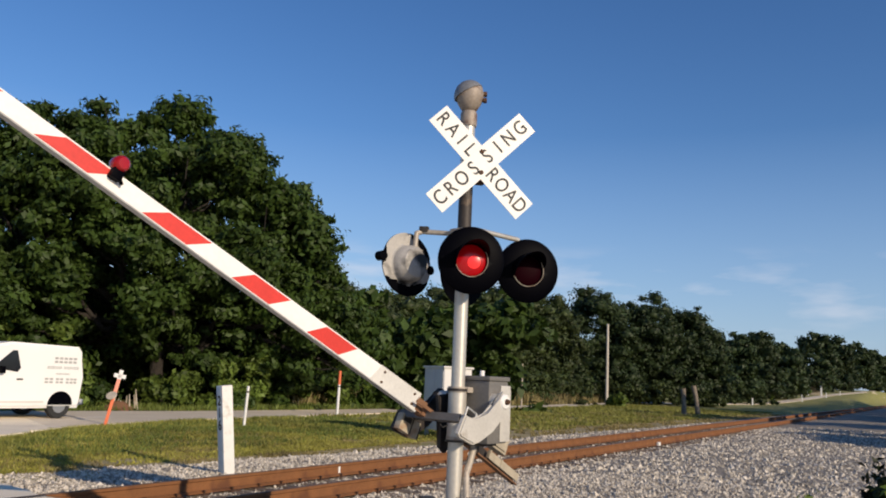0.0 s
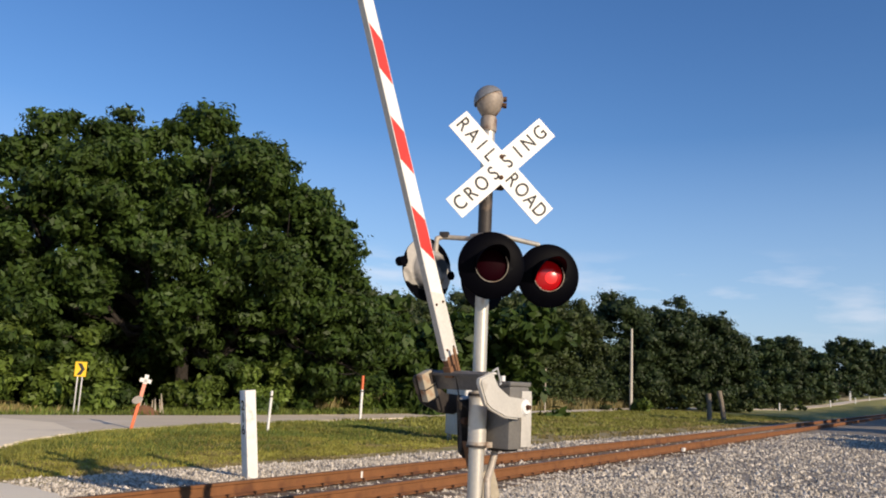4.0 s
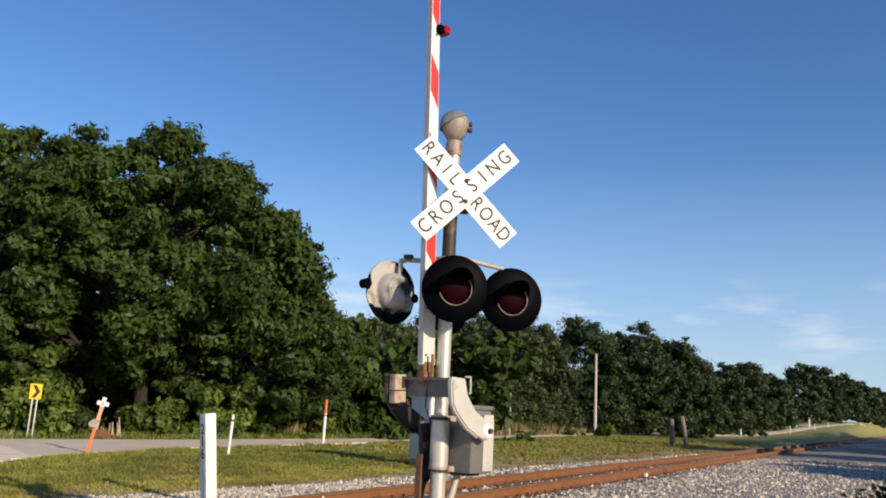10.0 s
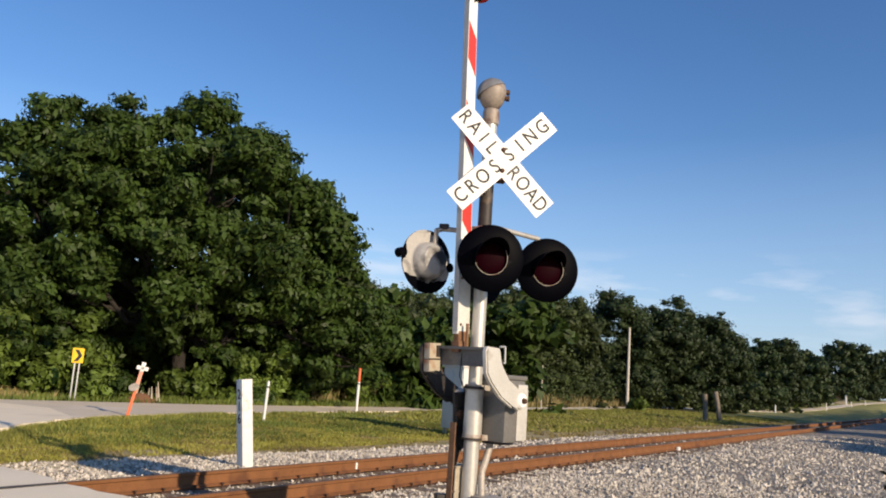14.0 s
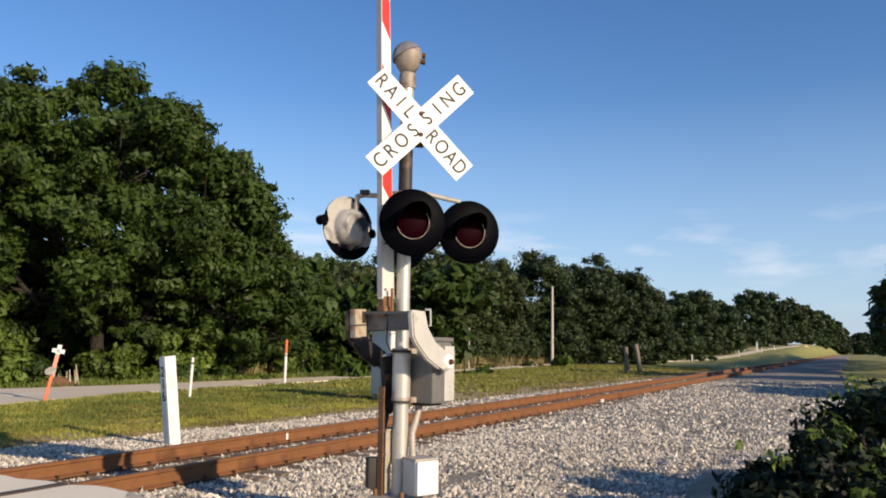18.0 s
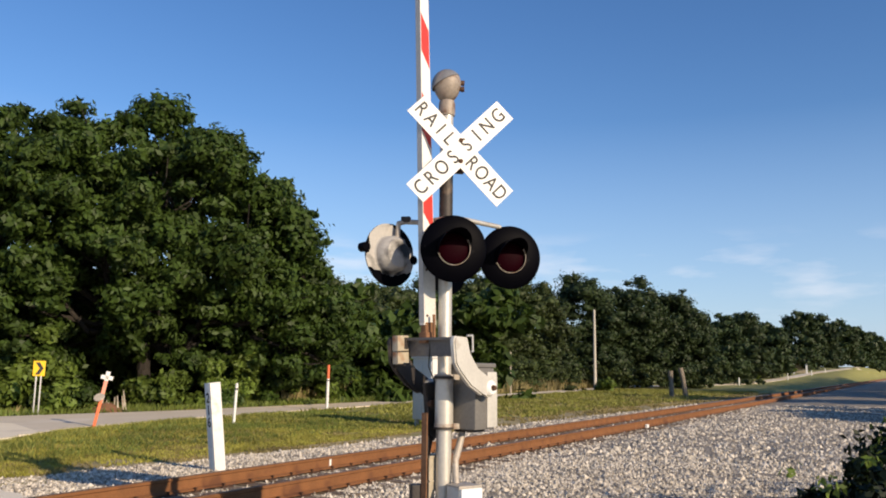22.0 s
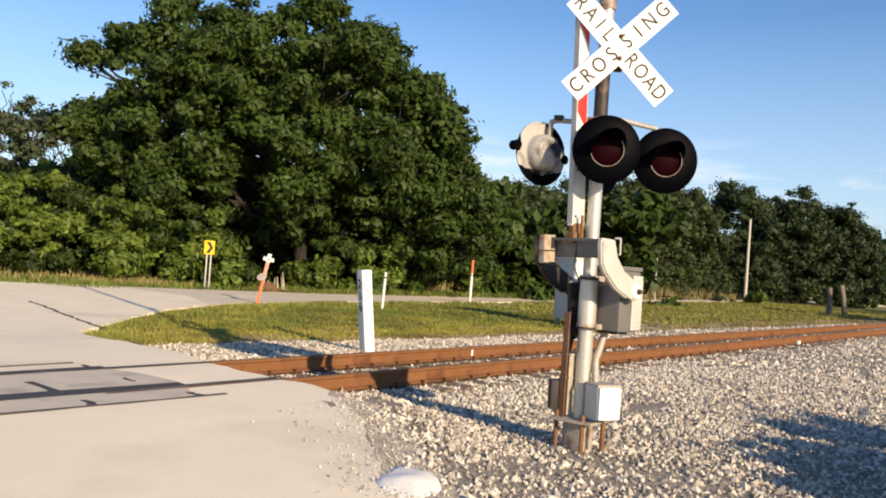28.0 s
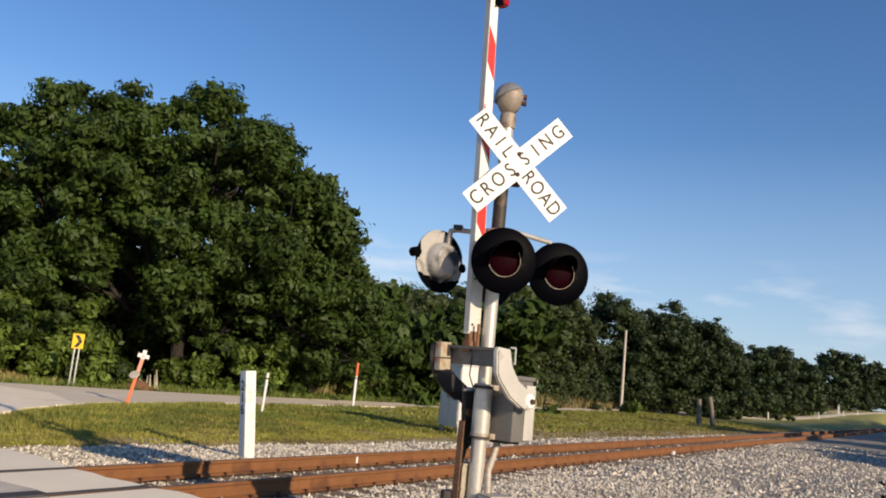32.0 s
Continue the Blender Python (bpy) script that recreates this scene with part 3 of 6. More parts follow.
VERGE = [(0.0, 7.4), (-0.25, 8.8), (0.0, 9.5), (0.7, 10.2), (1.5, 10.0), (2.6, 9.7), (3.8, 9.9), (6, 9.3), (8, 9.4), (11, 8.9), (14, 9.6), (18, 9.1), (22, 9.9), (28, 9.4), (36, 9.8), (45, 8.8), (60, 8.0), (60, 6.7), (30, 6.9), (14, 7.2), (6, 7.4)]
sheet("verge", VERGE, lambda x, y: land(x, y) + 0.012, M["verge"], [(x * 0.8, 6.9 + 0.5 * y) for x in range(0, 60) for y in range(0, 7)], 0.1, "dry sandy strip with sparse straw-coloured grass")

# crumbled soil and sand where the asphalt meets the ballast
EDGE = [(-3.05, -3.0), (-2.75, -1.3), (-2.5, -0.35), (-2.2, 0.35), (-1.75, 0.9), (-1.2, 1.55), (-0.9, 2.2), (-0.62, 2.75), (-0.5, 2.6), (-0.66, 2.05), (-0.95, 1.35), (-1.45, 0.75), (-1.95, 0.05), (-2.25, -0.7), (-2.6, -1.6), (-2.9, -3.0)]
fray = random.Random(12)
FRAYED = []
for (x0, y0), (x1, y1) in zip(EDGE, EDGE[1:] + EDGE[:1]):
    n = max(1, int(math.hypot(x1 - x0, y1 - y0) / 0.12))
    FRAYED += [(x0 + (x1 - x0) * k / n + fray.uniform(-0.06, 0.06), y0 + (y1 - y0) * k / n + fray.uniform(-0.06, 0.06)) for k in range(n)]
sheet("road_shoulder", FRAYED, lambda x, y: max(road_height(x, y), bed_height(x, y)) + 0.006, M["shoulder"], [(-3 + 0.2 * k, -3 + 0.2 * j) for k in range(14) for j in range(30)], 0.2, "crumbled sandy soil along the edge of the road")


# loose stones on the ballast
def stones(name, n, region, low, high, seed, label, on_road=False):
    rng = np.random.default_rng(seed)
    pts = []
    while len(pts) < n:
        x, y = region(rng)
        if on_road:
            if inside(ROAD, x, y) and not inside(ROAD, x + rng.exponential(0.22), y - 0.05):
                pts.append((x, y, max(road_height(x, y), bed_height(x, y)) + 0.006))
            continue
        if not inside(BED, x, y) or (x < -0.3 and inside(ROAD, x, y)):
            continue
        if noise.noise((x * 0.7, y * 0.7, 2.2)) + 0.6 * noise.noise((x * 2.2, y * 2.2, 8)) > rng.uniform(0.1, 0.9) and abs(y - TRACK_Y) > 1.2:
            continue
        if abs(y - NEAR_RAIL) < 0.1 or abs(y - FAR_RAIL) < 0.1 or (abs(y - TRACK_Y) < 0.7 and rng.random() < 0.6):
            continue
        pts.append((x, y, bed_height(x, y)))
    pts = np.array(pts)
    base = np.array([(1, 0, 0), (-1, 0, 0), (0, 1, 0), (0, -1, 0), (0, 0, 1), (0, 0, -1)], dtype=float)
    tri = np.array([(0, 2, 4), (2, 1, 4), (1, 3, 4), (3, 0, 4), (2, 0, 5), (1, 2, 5), (3, 1, 5), (0, 3, 5)])
    size = rng.uniform(low, high, n) * (0.6 + 0.8 * rng.random(n) ** 2)
    v = base[None] * (0.6 + 0.8 * rng.random((n, 6, 1))) + rng.normal(0, 0.25, (n, 6, 3))
    v *= (size[:, None] * (0.7 + 0.6 * rng.random((n, 3))))[:, None, :]
    a = rng.uniform(0, 6.28, n)
    c, s = np.cos(a), np.sin(a)
    vx, vy = v[..., 0] * c[:, None] - v[..., 1] * s[:, None], v[..., 0] * s[:, None] + v[..., 1] * c[:, None]
    v[..., 0], v[..., 1] = vx, vy
    v += pts[:, None] + np.array([0, 0, 0.008])
    f = tri[None] + 6 * np.arange(n)[:, None, None]
    ob = new(name, raw_mesh(name, v.reshape(-1, 3).tolist(), f.reshape(-1, 3).tolist(), M["stone"]))
    tagged(ob, label, kind="stuff")


stones("ballast_stones", 48000, lambda r: (r.uniform(-2.6, 9), r.uniform(-3.2, 8.9)), 0.012, 0.030, 3, "loose pale grey crushed stones beside the track")
stones("far_ballast_stones", 17000, lambda r: (9 + 31 * r.random() ** 1.4, r.uniform(-4.2, 7.9)), 0.022, 0.044, 4, "loose pale grey crushed stones along the track")


stones("road_grit", 1500, lambda r: (r.uniform(-3.4, -0.5), r.uniform(-1.5, 2.3)), 0.004, 0.010, 14, "small stones strewn over the edge of the road", True)


# ---- track ----
def rail(y, name):
    th = thing(name, pose(0, y, 0), "rust-brown steel rail spiked to timber ties", "rail", "rails of the track")
    bm = bmesh.new()
    prof = [(-0.076, -0.2), (0.076, -0.2), (0.076, -0.186), (0.014, -0.16), (0.01, -0.05), (0.036, -0.038), (0.037, -0.003), (-0.037, -0.003), (-0.036, -0.038), (-0.01, -0.05), (-0.014, -0.16), (-0.076, -0.186)]
    xs = [-60, -20, -5, 0, 5, 12, 20, 40, 80, 150, 400]
    rings = [[bm.verts.new((x, a, b)) for a, b in prof] for x in xs]
    for r0, r1 in zip(rings, rings[1:]):
        for k in range(len(prof)):
            j = (k + 1) % len(prof)
            bm.faces.new((r0[k], r0[j], r1[j], r1[k]))
    part("rail_body", bm, M["rust"], th, smooth=False)
    bm = bmesh.new()
    bm_box(bm, 460, 0.066, 0.005, pose(170, 0, -0.0005))
    part("running_surface", bm, M["rail_top"], th, "dull worn running surface", smooth=False)
    return th


near_rail = rail(NEAR_RAIL, "rail")
far_rail = rail(FAR_RAIL, "rail")

for rl, x, y, wd, ht, z in ((far_rail, 4.85, -0.0145, 0.05, 0.11, -0.105), (near_rail, 18.6, -0.1, 0.22, 0.1, -0.16), (far_rail, 9.4, -0.0145, 0.05, 0.1, -0.105)):
    bm = bmesh.new()
    bm_box(bm, wd, 0.006 if y > -0.05 else 0.06, ht, pose(x, y, z), 0.002)
    part("white_mark", bm, M["plastic_white"], rl, "small white mark", smooth=False)

# ties, tie plates and spikes
bm = bmesh.new()
bm_box(bm, 0.23, 2.6, 0.17, pose(0, 0, -0.3), 0.012)
TIE_MESH = mesh_of(bm, "tie", M["tie"])
bm = bmesh.new()
bm_box(bm, 0.19, 0.3, 0.018, pose(0, 0, 0), 0.004)
PLATE_MESH = mesh_of(bm, "tie_plate", M["plate"])
bm = bmesh.new()
bm_box(bm, 0.016, 0.016, 0.04, pose(0, 0, 0.01))
bm_box(bm, 0.034, 0.045, 0.018, pose(0, 0.008, 0.034), 0.005)
SPIKE_MESH = mesh_of(bm, "spike", M["plate"])
tie_rng = random.Random(5)
for k in range(66):
    x = -0.2 + 0.5 * k
    th = thing("tie", pose(x, TRACK_Y, 0, 0, 0, tie_rng.uniform(-1.5, 1.5)), "weathered timber tie half buried in ballast", "railway tie", "ties of the track")
    ob = new("timber", TIE_MESH)
    ob.parent = th
    if k < 44:
        for ry in (NEAR_RAIL - TRACK_Y, FAR_RAIL - TRACK_Y):
            ob = new("tie_plate", PLATE_MESH)
            ob.parent, ob.matrix_basis = th, pose(0, ry, -0.206)
            if k < 26:
                for sy in (-1, 1):
                    sp = new("spike", SPIKE_MESH)
                    sp.parent, sp.matrix_basis = th, pose(tie_rng.uniform(-0.05, 0.05), ry + sy * 0.104, -0.196, 0, 0, 90 + 90 * sy)

# worn grey strip between the rails, tar seams and rubber flangeways in the crossing
GREY = [(-14, 3.14), (-2.0, 3.12), (-1.85, 3.5), (-1.72, 3.9), (-1.78, 4.5), (-1.95, 4.95), (-14, 5.0)]
sheet("crossing_strip", GREY, lambda x, y: road_height(x, y) + 0.004, M["road_grey"], [(-14 + 0.5 * k, y) for k in range(25) for y in (3.4, 3.8, 4.2, 4.6)], 0.03, "worn grey asphalt between the rails")
for name, x0, x1, y, wdt in (("flangeway", -14, -0.62, NEAR_RAIL + 0.085, 0.085), ("flangeway", -14, -0.62, FAR_RAIL - 0.085, 0.085), ("tar_seam", -14, -1.68, 3.08, 0.04),
                             ("tar_seam", -14, -1.75, NEAR_RAIL + 0.18, 0.2), ("tar_seam", -14, -1.95, FAR_RAIL + 0.02, 0.13), ("tar_seam", -14, -2.1, 5.5, 0.04)):
    bm = bmesh.new()
    seam_rng = random.Random(int(y * 1000))
    n = int((x1 - x0) / 0.35)
    prev = None
    for k in range(n + 1):
        x = x0 + (x1 - x0) * k / n
        h = wdt / 2 * seam_rng.uniform(0.7, 1.25)
        cy = y + seam_rng.uniform(-0.008, 0.008)
        cur = [bm.verts.new((x, cy - h, road_height(x, cy - h) + 0.009)), bm.verts.new((x, cy + h, road_height(x, cy + h) + 0.009))]
        if prev:
            bm.faces.new((prev[0], cur[0], cur[1], prev[1]))
        prev = cur
    out = bmesh.ops.extrude_face_region(bm, geom=list(bm.faces))
    bmesh.ops.translate(bm, vec=(0, 0, -0.03), verts=[v for v in out["geom"] if isinstance(v, bmesh.types.BMVert)])
    part(name, bm, M["tar"], road, "dark strip along the rail" if name == "flangeway" else "dark tar-filled joint", smooth=False)


def crack(pts, wdt, seed):
    bm = bmesh.new()
    rng = random.Random(seed)
    line = []
    for (x0, y0), (x1, y1) in zip(pts, pts[1:]):
        n = max(2, int(math.hypot(x1 - x0, y1 - y0) / 0.2))
        line += [(x0 + (x1 - x0) * k / n + rng.uniform(-0.03, 0.03), y0 + (y1 - y0) * k / n + rng.uniform(-0.03, 0.03)) for k in range(n)]
    prev = None
    for k in range(len(line) - 1):
        (x0, y0), (x1, y1) = line[k], line[k + 1]
        d = Vector((-(y1 - y0), x1 - x0)).normalized() * wdt / 2 * rng.uniform(0.5, 1.3)
        cur = [bm.verts.new((x0 + s * d.x, y0 + s * d.y, road_height(x0, y0) + 0.010)) for s in (-1, 1)]
        if prev:
            bm.faces.new((prev[0], cur[0], cur[1], prev[1]))
        prev = cur
    out = bmesh.ops.extrude_face_region(bm, geom=list(bm.faces))
    bmesh.ops.translate(bm, vec=(0, 0, -0.03), verts=[v for v in out["geom"] if isinstance(v, bmesh.types.BMVert)])
    part("crack", bm, M["tar"], road, "thin dark line in the road", smooth=False)


# thin dark line from the grass edge over the road
crack([(0.5, 9.9), (1.05, 12.6), (1.5, 14.8), (1.75, 16.3)], 0.06, 1)
# short sealed joints across the crossing
for k, (x, y0, y1, wd) in enumerate(((-3.05, 3.85, 5.0, 0.1), (-3.02, 3.1, 3.55, 0.1), (-1.97, 3.1, 3.5, 0.07), (-2.12, 5.1, 5.5, 0.06), (-2.12, 4.05, 4.55, 0.04), (-5.4, 3.85, 5.0, 0.09), (-5.35, 3.1, 3.55, 0.09))):
    crack([(x, y0), (x + 0.03, (y0 + y1) / 2), (x, y1)], wd, 20 + k)
crack([(-2.18, 1.97), (-2.1, 1.72)], 0.014, 5)


# low bank of soil at the foot of the bushes, and a pale sandy patch at the road's edge
def mound(name, x, y, rx, ry, h, material, label, turn=0.0):
    verts, faces = [], []
    n, rings_n = 28, 6
    for i in range(rings_n + 1):
        f = i / rings_n
        for k in range(n):
            a = 2 * math.pi * k / n
            wob = 1 + 0.22 * noise.noise((math.cos(a) * 1.5 + x, math.sin(a) * 1.5 + y, 0))
            px, py = rx * f * wob * math.cos(a), ry * f * wob * math.sin(a)
            c, s = math.cos(radians(turn)), math.sin(radians(turn))
            wx, wy = x + px * c - py * s, y + px * s + py * c
            z = bed_height(wx, wy) + (h * (1 - f * f) ** 1.5 + 0.02 * noise.noise((wx * 4, wy * 4, 1)) * (f < 1) - (0.05 if i == rings_n else 0))
            verts.append((wx, wy, z))
    for i in range(rings_n):
        for k in range(n):
            j = (k + 1) % n
            faces.append((i * n + k, i * n + j, (i + 1) * n + j, (i + 1) * n + k))
    tagged(new(name, raw_mesh(name, verts, faces, material, True)), label, kind="structure")


mound("soil_bank", 3.3, -2.55, 2.3, 0.75, 0.15, M["soil"], "low bank of brown sandy soil below the bushes", 12)
mound("sand_patch", -2.3, -0.02, 0.42, 0.28, 0.06, M["litter"], "white sand spilled at the edge of the road", 40)


# ---- crossing signal ----
YAW = -9.0
SIG = pose(0, 0, 0, 0, 0, YAW)
PIV = (0.18, 1.33)  # the gate shaft, x and z in the signal's space
signal = thing("crossing_signal", SIG, "silver signal mast with crossbuck, bell and flashing lamps on gravel", "crossing signal")


def toward(deg):
    """Turn about z that makes local -y look along a heading in the signal's space."""
    return deg - YAW + 90


bm = bmesh.new()
bm_tube(bm, (0, 0, 0.12), (0, 0, 3.93), 0.063, seg=28)
bm_tube(bm, (0, 0, 0.12), (0, 0, 1.0), 0.07, seg=28)
part("mast", bm, M["alu"], signal, "silver-painted steel pipe mast")
bm = bmesh.new()
bm_tube(bm, (0, 0, 0.99), (0, 0, 1.4), 0.084, seg=28)
part("mast_sleeve", bm, M["alu"], signal, "wider silver sleeve round the mast")
# dark band: the crossbuck's shadow and real weathering in one colour
bm = bmesh.new()
bm_tube(bm, (0, 0, 2.9), (0, 0, 3.36), 0.0645, seg=28)
part("mast_band", bm, M["dark_metal"], signal, "dark weathered stretch of the mast, crossbuck shade in its colour")
bm = bmesh.new()
bm_lathe(bm, [(0.0, 3.9), (0.075, 3.9), (0.08, 3.93), (0.08, 4.02), (0.07, 4.05), (0.0, 4.05)], 24)
part("mast_cap", bm, M["bell"], signal)

# bell: a round housing under a dark hood
bm = bmesh.new()
bm_lathe(bm, [(0, 0), (0.055, 0.0), (0.085, 0.02), (0.125, 0.08), (0.148, 0.15), (0.15, 0.2), (0.135, 0.255), (0.1, 0.295), (0.05, 0.315), (0, 0.32)], 32)
bell = part("bell", bm, M["bell"], signal, "weathered grey crossing bell", at=pose(0, 0, 4.05) @ Matrix.Diagonal((0.9, 0.9, 0.94, 1)))
bm = bmesh.new()
bmesh.ops.create_uvsphere(bm, u_segments=40, v_segments=24, radius=0.168)
bmesh.ops.bisect_plane(bm, geom=list(bm.verts) + list(bm.edges) + list(bm.faces), plane_co=(-0.01, 0, 0.03), plane_no=(0.45, 0, -0.89), clear_outer=True)
bmesh.ops.solidify(bm, geom=bm.faces, thickness=0.008)
part("hood", bm, M["hood"], bell, "dull grey curved hood over the gong", at=pose(0, 0, 0.165, 0, 0, -52))
for k, (px, pz) in enumerate(((0.05, 0.12), (0.075, 0.2))):
    bm = bmesh.new()
    bm_tube(bm, (0.0, 0, 0), (0.16, 0, 0), 0.02, seg=10)
    bm_tube(bm, (0.15, 0, 0), (0.185, 0, 0), 0.03, seg=6)
    part("bell_bolt", bm, M["plate"], bell, at=pose(0, 0, pz, 0, 0, -58 + 14 * k))

# crossbuck
CB = toward(223)
CROSS = pose(-0.03, -0.19, 3.512, 0, 0, CB)
for k, (ang, left, right, yoff) in enumerate(((-45, "RAIL", "ROAD", 0.0), (45, "CROS", "SING", -0.012))):
    blade = part("crossbuck_blade", (lambda b: (bm_box(b, 1.22, 0.006, 0.229, None, 0.002), b)[1])(bmesh.new()), M["white"], signal, "white crossbuck blade with black letters", at=CROSS @ pose(0, yoff - 0.01, 0, 0, -ang, 0), smooth=False)
    for word, sgn in ((left, -1), (right, 1)):
        for i, ch in enumerate(word):
            t = text_mesh(ch, 0.192, M["letter"], 0.001, 0.0012)
            ob = new("letter", t)
            if ang == -45:
                spot = (-0.535, -0.40, -0.275, -0.155)[i] if sgn < 0 else (0.155, 0.285, 0.415, 0.535)[i]
            else:
                spot = (-0.53, -0.395, -0.25, -0.10)[i] if sgn < 0 else (0.08, 0.22, 0.36, 0.515)[i]
            ob.parent, ob.matrix_basis = blade, pose(spot, -0.005, 0.0, 90, 0, 0) @ Matrix.Diagonal((0.83, 1, 1, 1))
for z in (-0.1, 0.1):
    bm = bmesh.new()
    bm_lathe(bm, [(0, -0.016), (0.016, -0.016), (0.022, -0.006), (0.022, 0), (0, 0)], 12)
    part("bolt", bm, M["plate"], signal, "dark bolt head", at=CROSS @ pose(0, -0.024, z, -90, 0, 0))
for z in (-0.16, 0.12):
    bm = bmesh.new()
    bm_box(bm, 0.17, 0.16, 0.035, pose(-0.02, 0.09, z), 0.004)
    part("bracket", bm, M["plate"], signal, at=CROSS)


# flashing lamps
def lamp(name, where, heading, tilt, front, label):
    """A lamp head whose face looks along a heading; local z is the way of the light."""
    # local axes: z out of the face, x to one side, y up
    q = Matrix(((0, 0, 1, 0), (1, 0, 0, 0), (0, 1, 0, 0), (0, 0, 0, 1)))
    face = pose(*where, 0, 0, heading - YAW) @ Matrix.Rotation(radians(tilt), 4, "Y") @ q
    head = new(name)
    head.parent, head.matrix_basis = signal, face
    tagged(head, label)
    return head


def lamp_parts(head, back_mat="black"):
    bm = bmesh.new()
    bm_lathe(bm, [(0.15, 0.012), (0.285, 0.004), (0.302, -0.012), (0.302, -0.02), (0.28, -0.014), (0.15, -0.006)], 48)
    part("background_disc", bm, M["black"], head, "matt black round background")
    bm = bmesh.new()
    bm_lathe(bm, [(0.302, -0.022), (0.19, -0.018), (0.178, -0.03), (0.172, -0.10), (0.15, -0.125), (0.135, -0.15), (0.1, -0.16), (0, -0.165)], 40)
    part("housing", bm, M[back_mat], head, "peeling grey paint" if back_mat != "black" else "")
    bm = bmesh.new()
    ring_v = []
    for k in range(31):
        a = radians(-190 + 225 * k / 30)
        ring_v.append([bm.verts.new((r * math.cos(a), r * math.sin(a), z)) for r, z in ((0.144, 0.012), (0.1455, 0.022), (0.149, 0.022), (0.1505, 0.01))])
    for va, vb in zip(ring_v, ring_v[1:]):
        for i in range(4):
            bm.faces.new((va[i], va[(i + 1) % 4], vb[(i + 1) % 4], vb[i]))
    part("lens_ring", bm, M["alu_dirty"], head, "thin bright lens ring")
    # visor: a tube open below, longer at the top
    bm = bmesh.new()
    seg = 44
    rows_v = []
    for k in range(seg + 1):
        a = radians(-38 + 270 * k / seg)
        up = max(0.0, math.sin(a - 0.35) * 0.9 + 0.1)
        reach = 0.016 + 0.29 * up ** 0.8
        rows_v.append([bm.verts.new((r * math.cos(a), r * math.sin(a), z)) for r, z in ((0.160, 0.008), (0.162, reach), (0.157, reach), (0.154, 0.008))])
    for a, b in zip(rows_v, rows_v[1:]):
        for i in range(4):
            j = (i + 1) % 4
            bm.faces.new((a[i], a[j], b[j], b[i]))
    part("visor", bm, M["black"], head, "black cut-away visor")


def roundel(head):
    """The red lens: dim on one side, glowing on the other; it turns about the vertical."""
    bm = bmesh.new()
    for sgn, index in ((1, 0), (-1, 1)):
        old = set(bm.faces)
        bm_lathe(bm, [(0.143, 0.002 * sgn), (0.138, 0.018 * sgn), (0.11, 0.034 * sgn), (0.06, 0.044 * sgn), (0, 0.047 * sgn)], 36)
        for f in set(bm.faces) - old:
            f.material_index = index
    old = set(bm.faces)
    bm_lathe(bm, [(0.06, -0.0445), (0.035, -0.0495), (0, -0.051)], 24, pose(-0.02, -0.015, 0))
    for f in set(bm.faces) - old:
        f.material_index = 2
    drum = part("lens", bm, RED_OFF, head, "round red lens", at=pose(0, 0, -0.03))
    drum.data.materials.append(RED_ON)
    drum.data.materials.append(RED_HOT)
    return drum


FACE = 221.0
front_left = lamp("flasher", (-0.226, -0.278, 2.558), FACE, 3, True, "black round flashing red lamp facing the road")
front_right = lamp("flasher", (0.476, -0.409, 2.548), FACE + 2, 3, True, "black round flashing red lamp facing the road")
back_left = lamp("flasher", (-0.275, 0.471, 2.554), 75, 3, False, "flashing lamp seen from behind, grey paint peeling")
back_right = lamp("flasher", (0.38, 0.32, 2.52), 75, 3, False, "flashing lamp seen from behind, dark")
lamp_parts(front_left)
lamp_parts(front_right)
lamp_parts(back_left, back_mat="back_grey")
lamp_parts(back_right)
for a0, a1, r0, seed in ((-150, -28, 0.205, 1), (95, 165, 0.245, 2), (-8, 30, 0.262, 3)):
    # bare black sectors where the grey paint has gone
    bm = bmesh.new()
    pr = random.Random(seed)
    prev = None
    for k in range(25):
        f = k / 24
        a = radians(a0 + (a1 - a0) * f)
        ri = min(0.298, r0 + 0.09 * (2 * f - 1) ** 4 + pr.uniform(-0.012, 0.012))
        cur = [bm.verts.new((r * math.cos(a), r * math.sin(a), -0.028 - dz)) for r, dz in ((ri, 0.0), (0.303, 0.0), (0.303, -0.012), (ri, -0.012))]
        if prev:
            for i in range(4):
                bm.faces.new((prev[i], prev[(i + 1) % 4], cur[(i + 1) % 4], cur[i]))
        prev = cur
    part("peeled_patch", bm, M["black"], back_left, "bare black patch")
for x, y in ((0.29, 0.05), (-0.3, -0.02)):
    bm = bmesh.new()
    bm_tube(bm, (x, y, 0.05), (x, y, -0.03), 0.045, seg=14)
    part("visor_lug", bm, M["black"], back_left, "black visor lug")
lens_left, lens_right = roundel(front_left), roundel(front_right)
for h in (back_left, back_right):
    bm = bmesh.new()
    bm_lathe(bm, [(0.103, 0.0), (0.1, 0.02), (0.08, 0.036), (0, 0.048)], 24)
    part("lens", bm, RED_OFF, h, "unlit red lens", at=Matrix.Diagonal((1.35, 1.35, 1, 1)))

# arms that carry the lamps
bm = bmesh.new()
bm_path(bm, [(-0.235, 0.40, 2.70), (-0.22, 0.40, 2.86), (-0.17, 0.37, 2.88), (0.0, 0.06, 2.86)], 0.024)
part("lamp_arm", bm, M["alu_dirty"], signal, "grey pipe arm with elbow")
bm = bmesh.new()
bm_box(bm, 0.07, 0.09, 0.06, pose(-0.16, 0.36, 2.9, 0, 0, 30), 0.015)
part("arm_elbow", bm, M["dark_metal"], signal, "dark pipe fitting")
bm = bmesh.new()
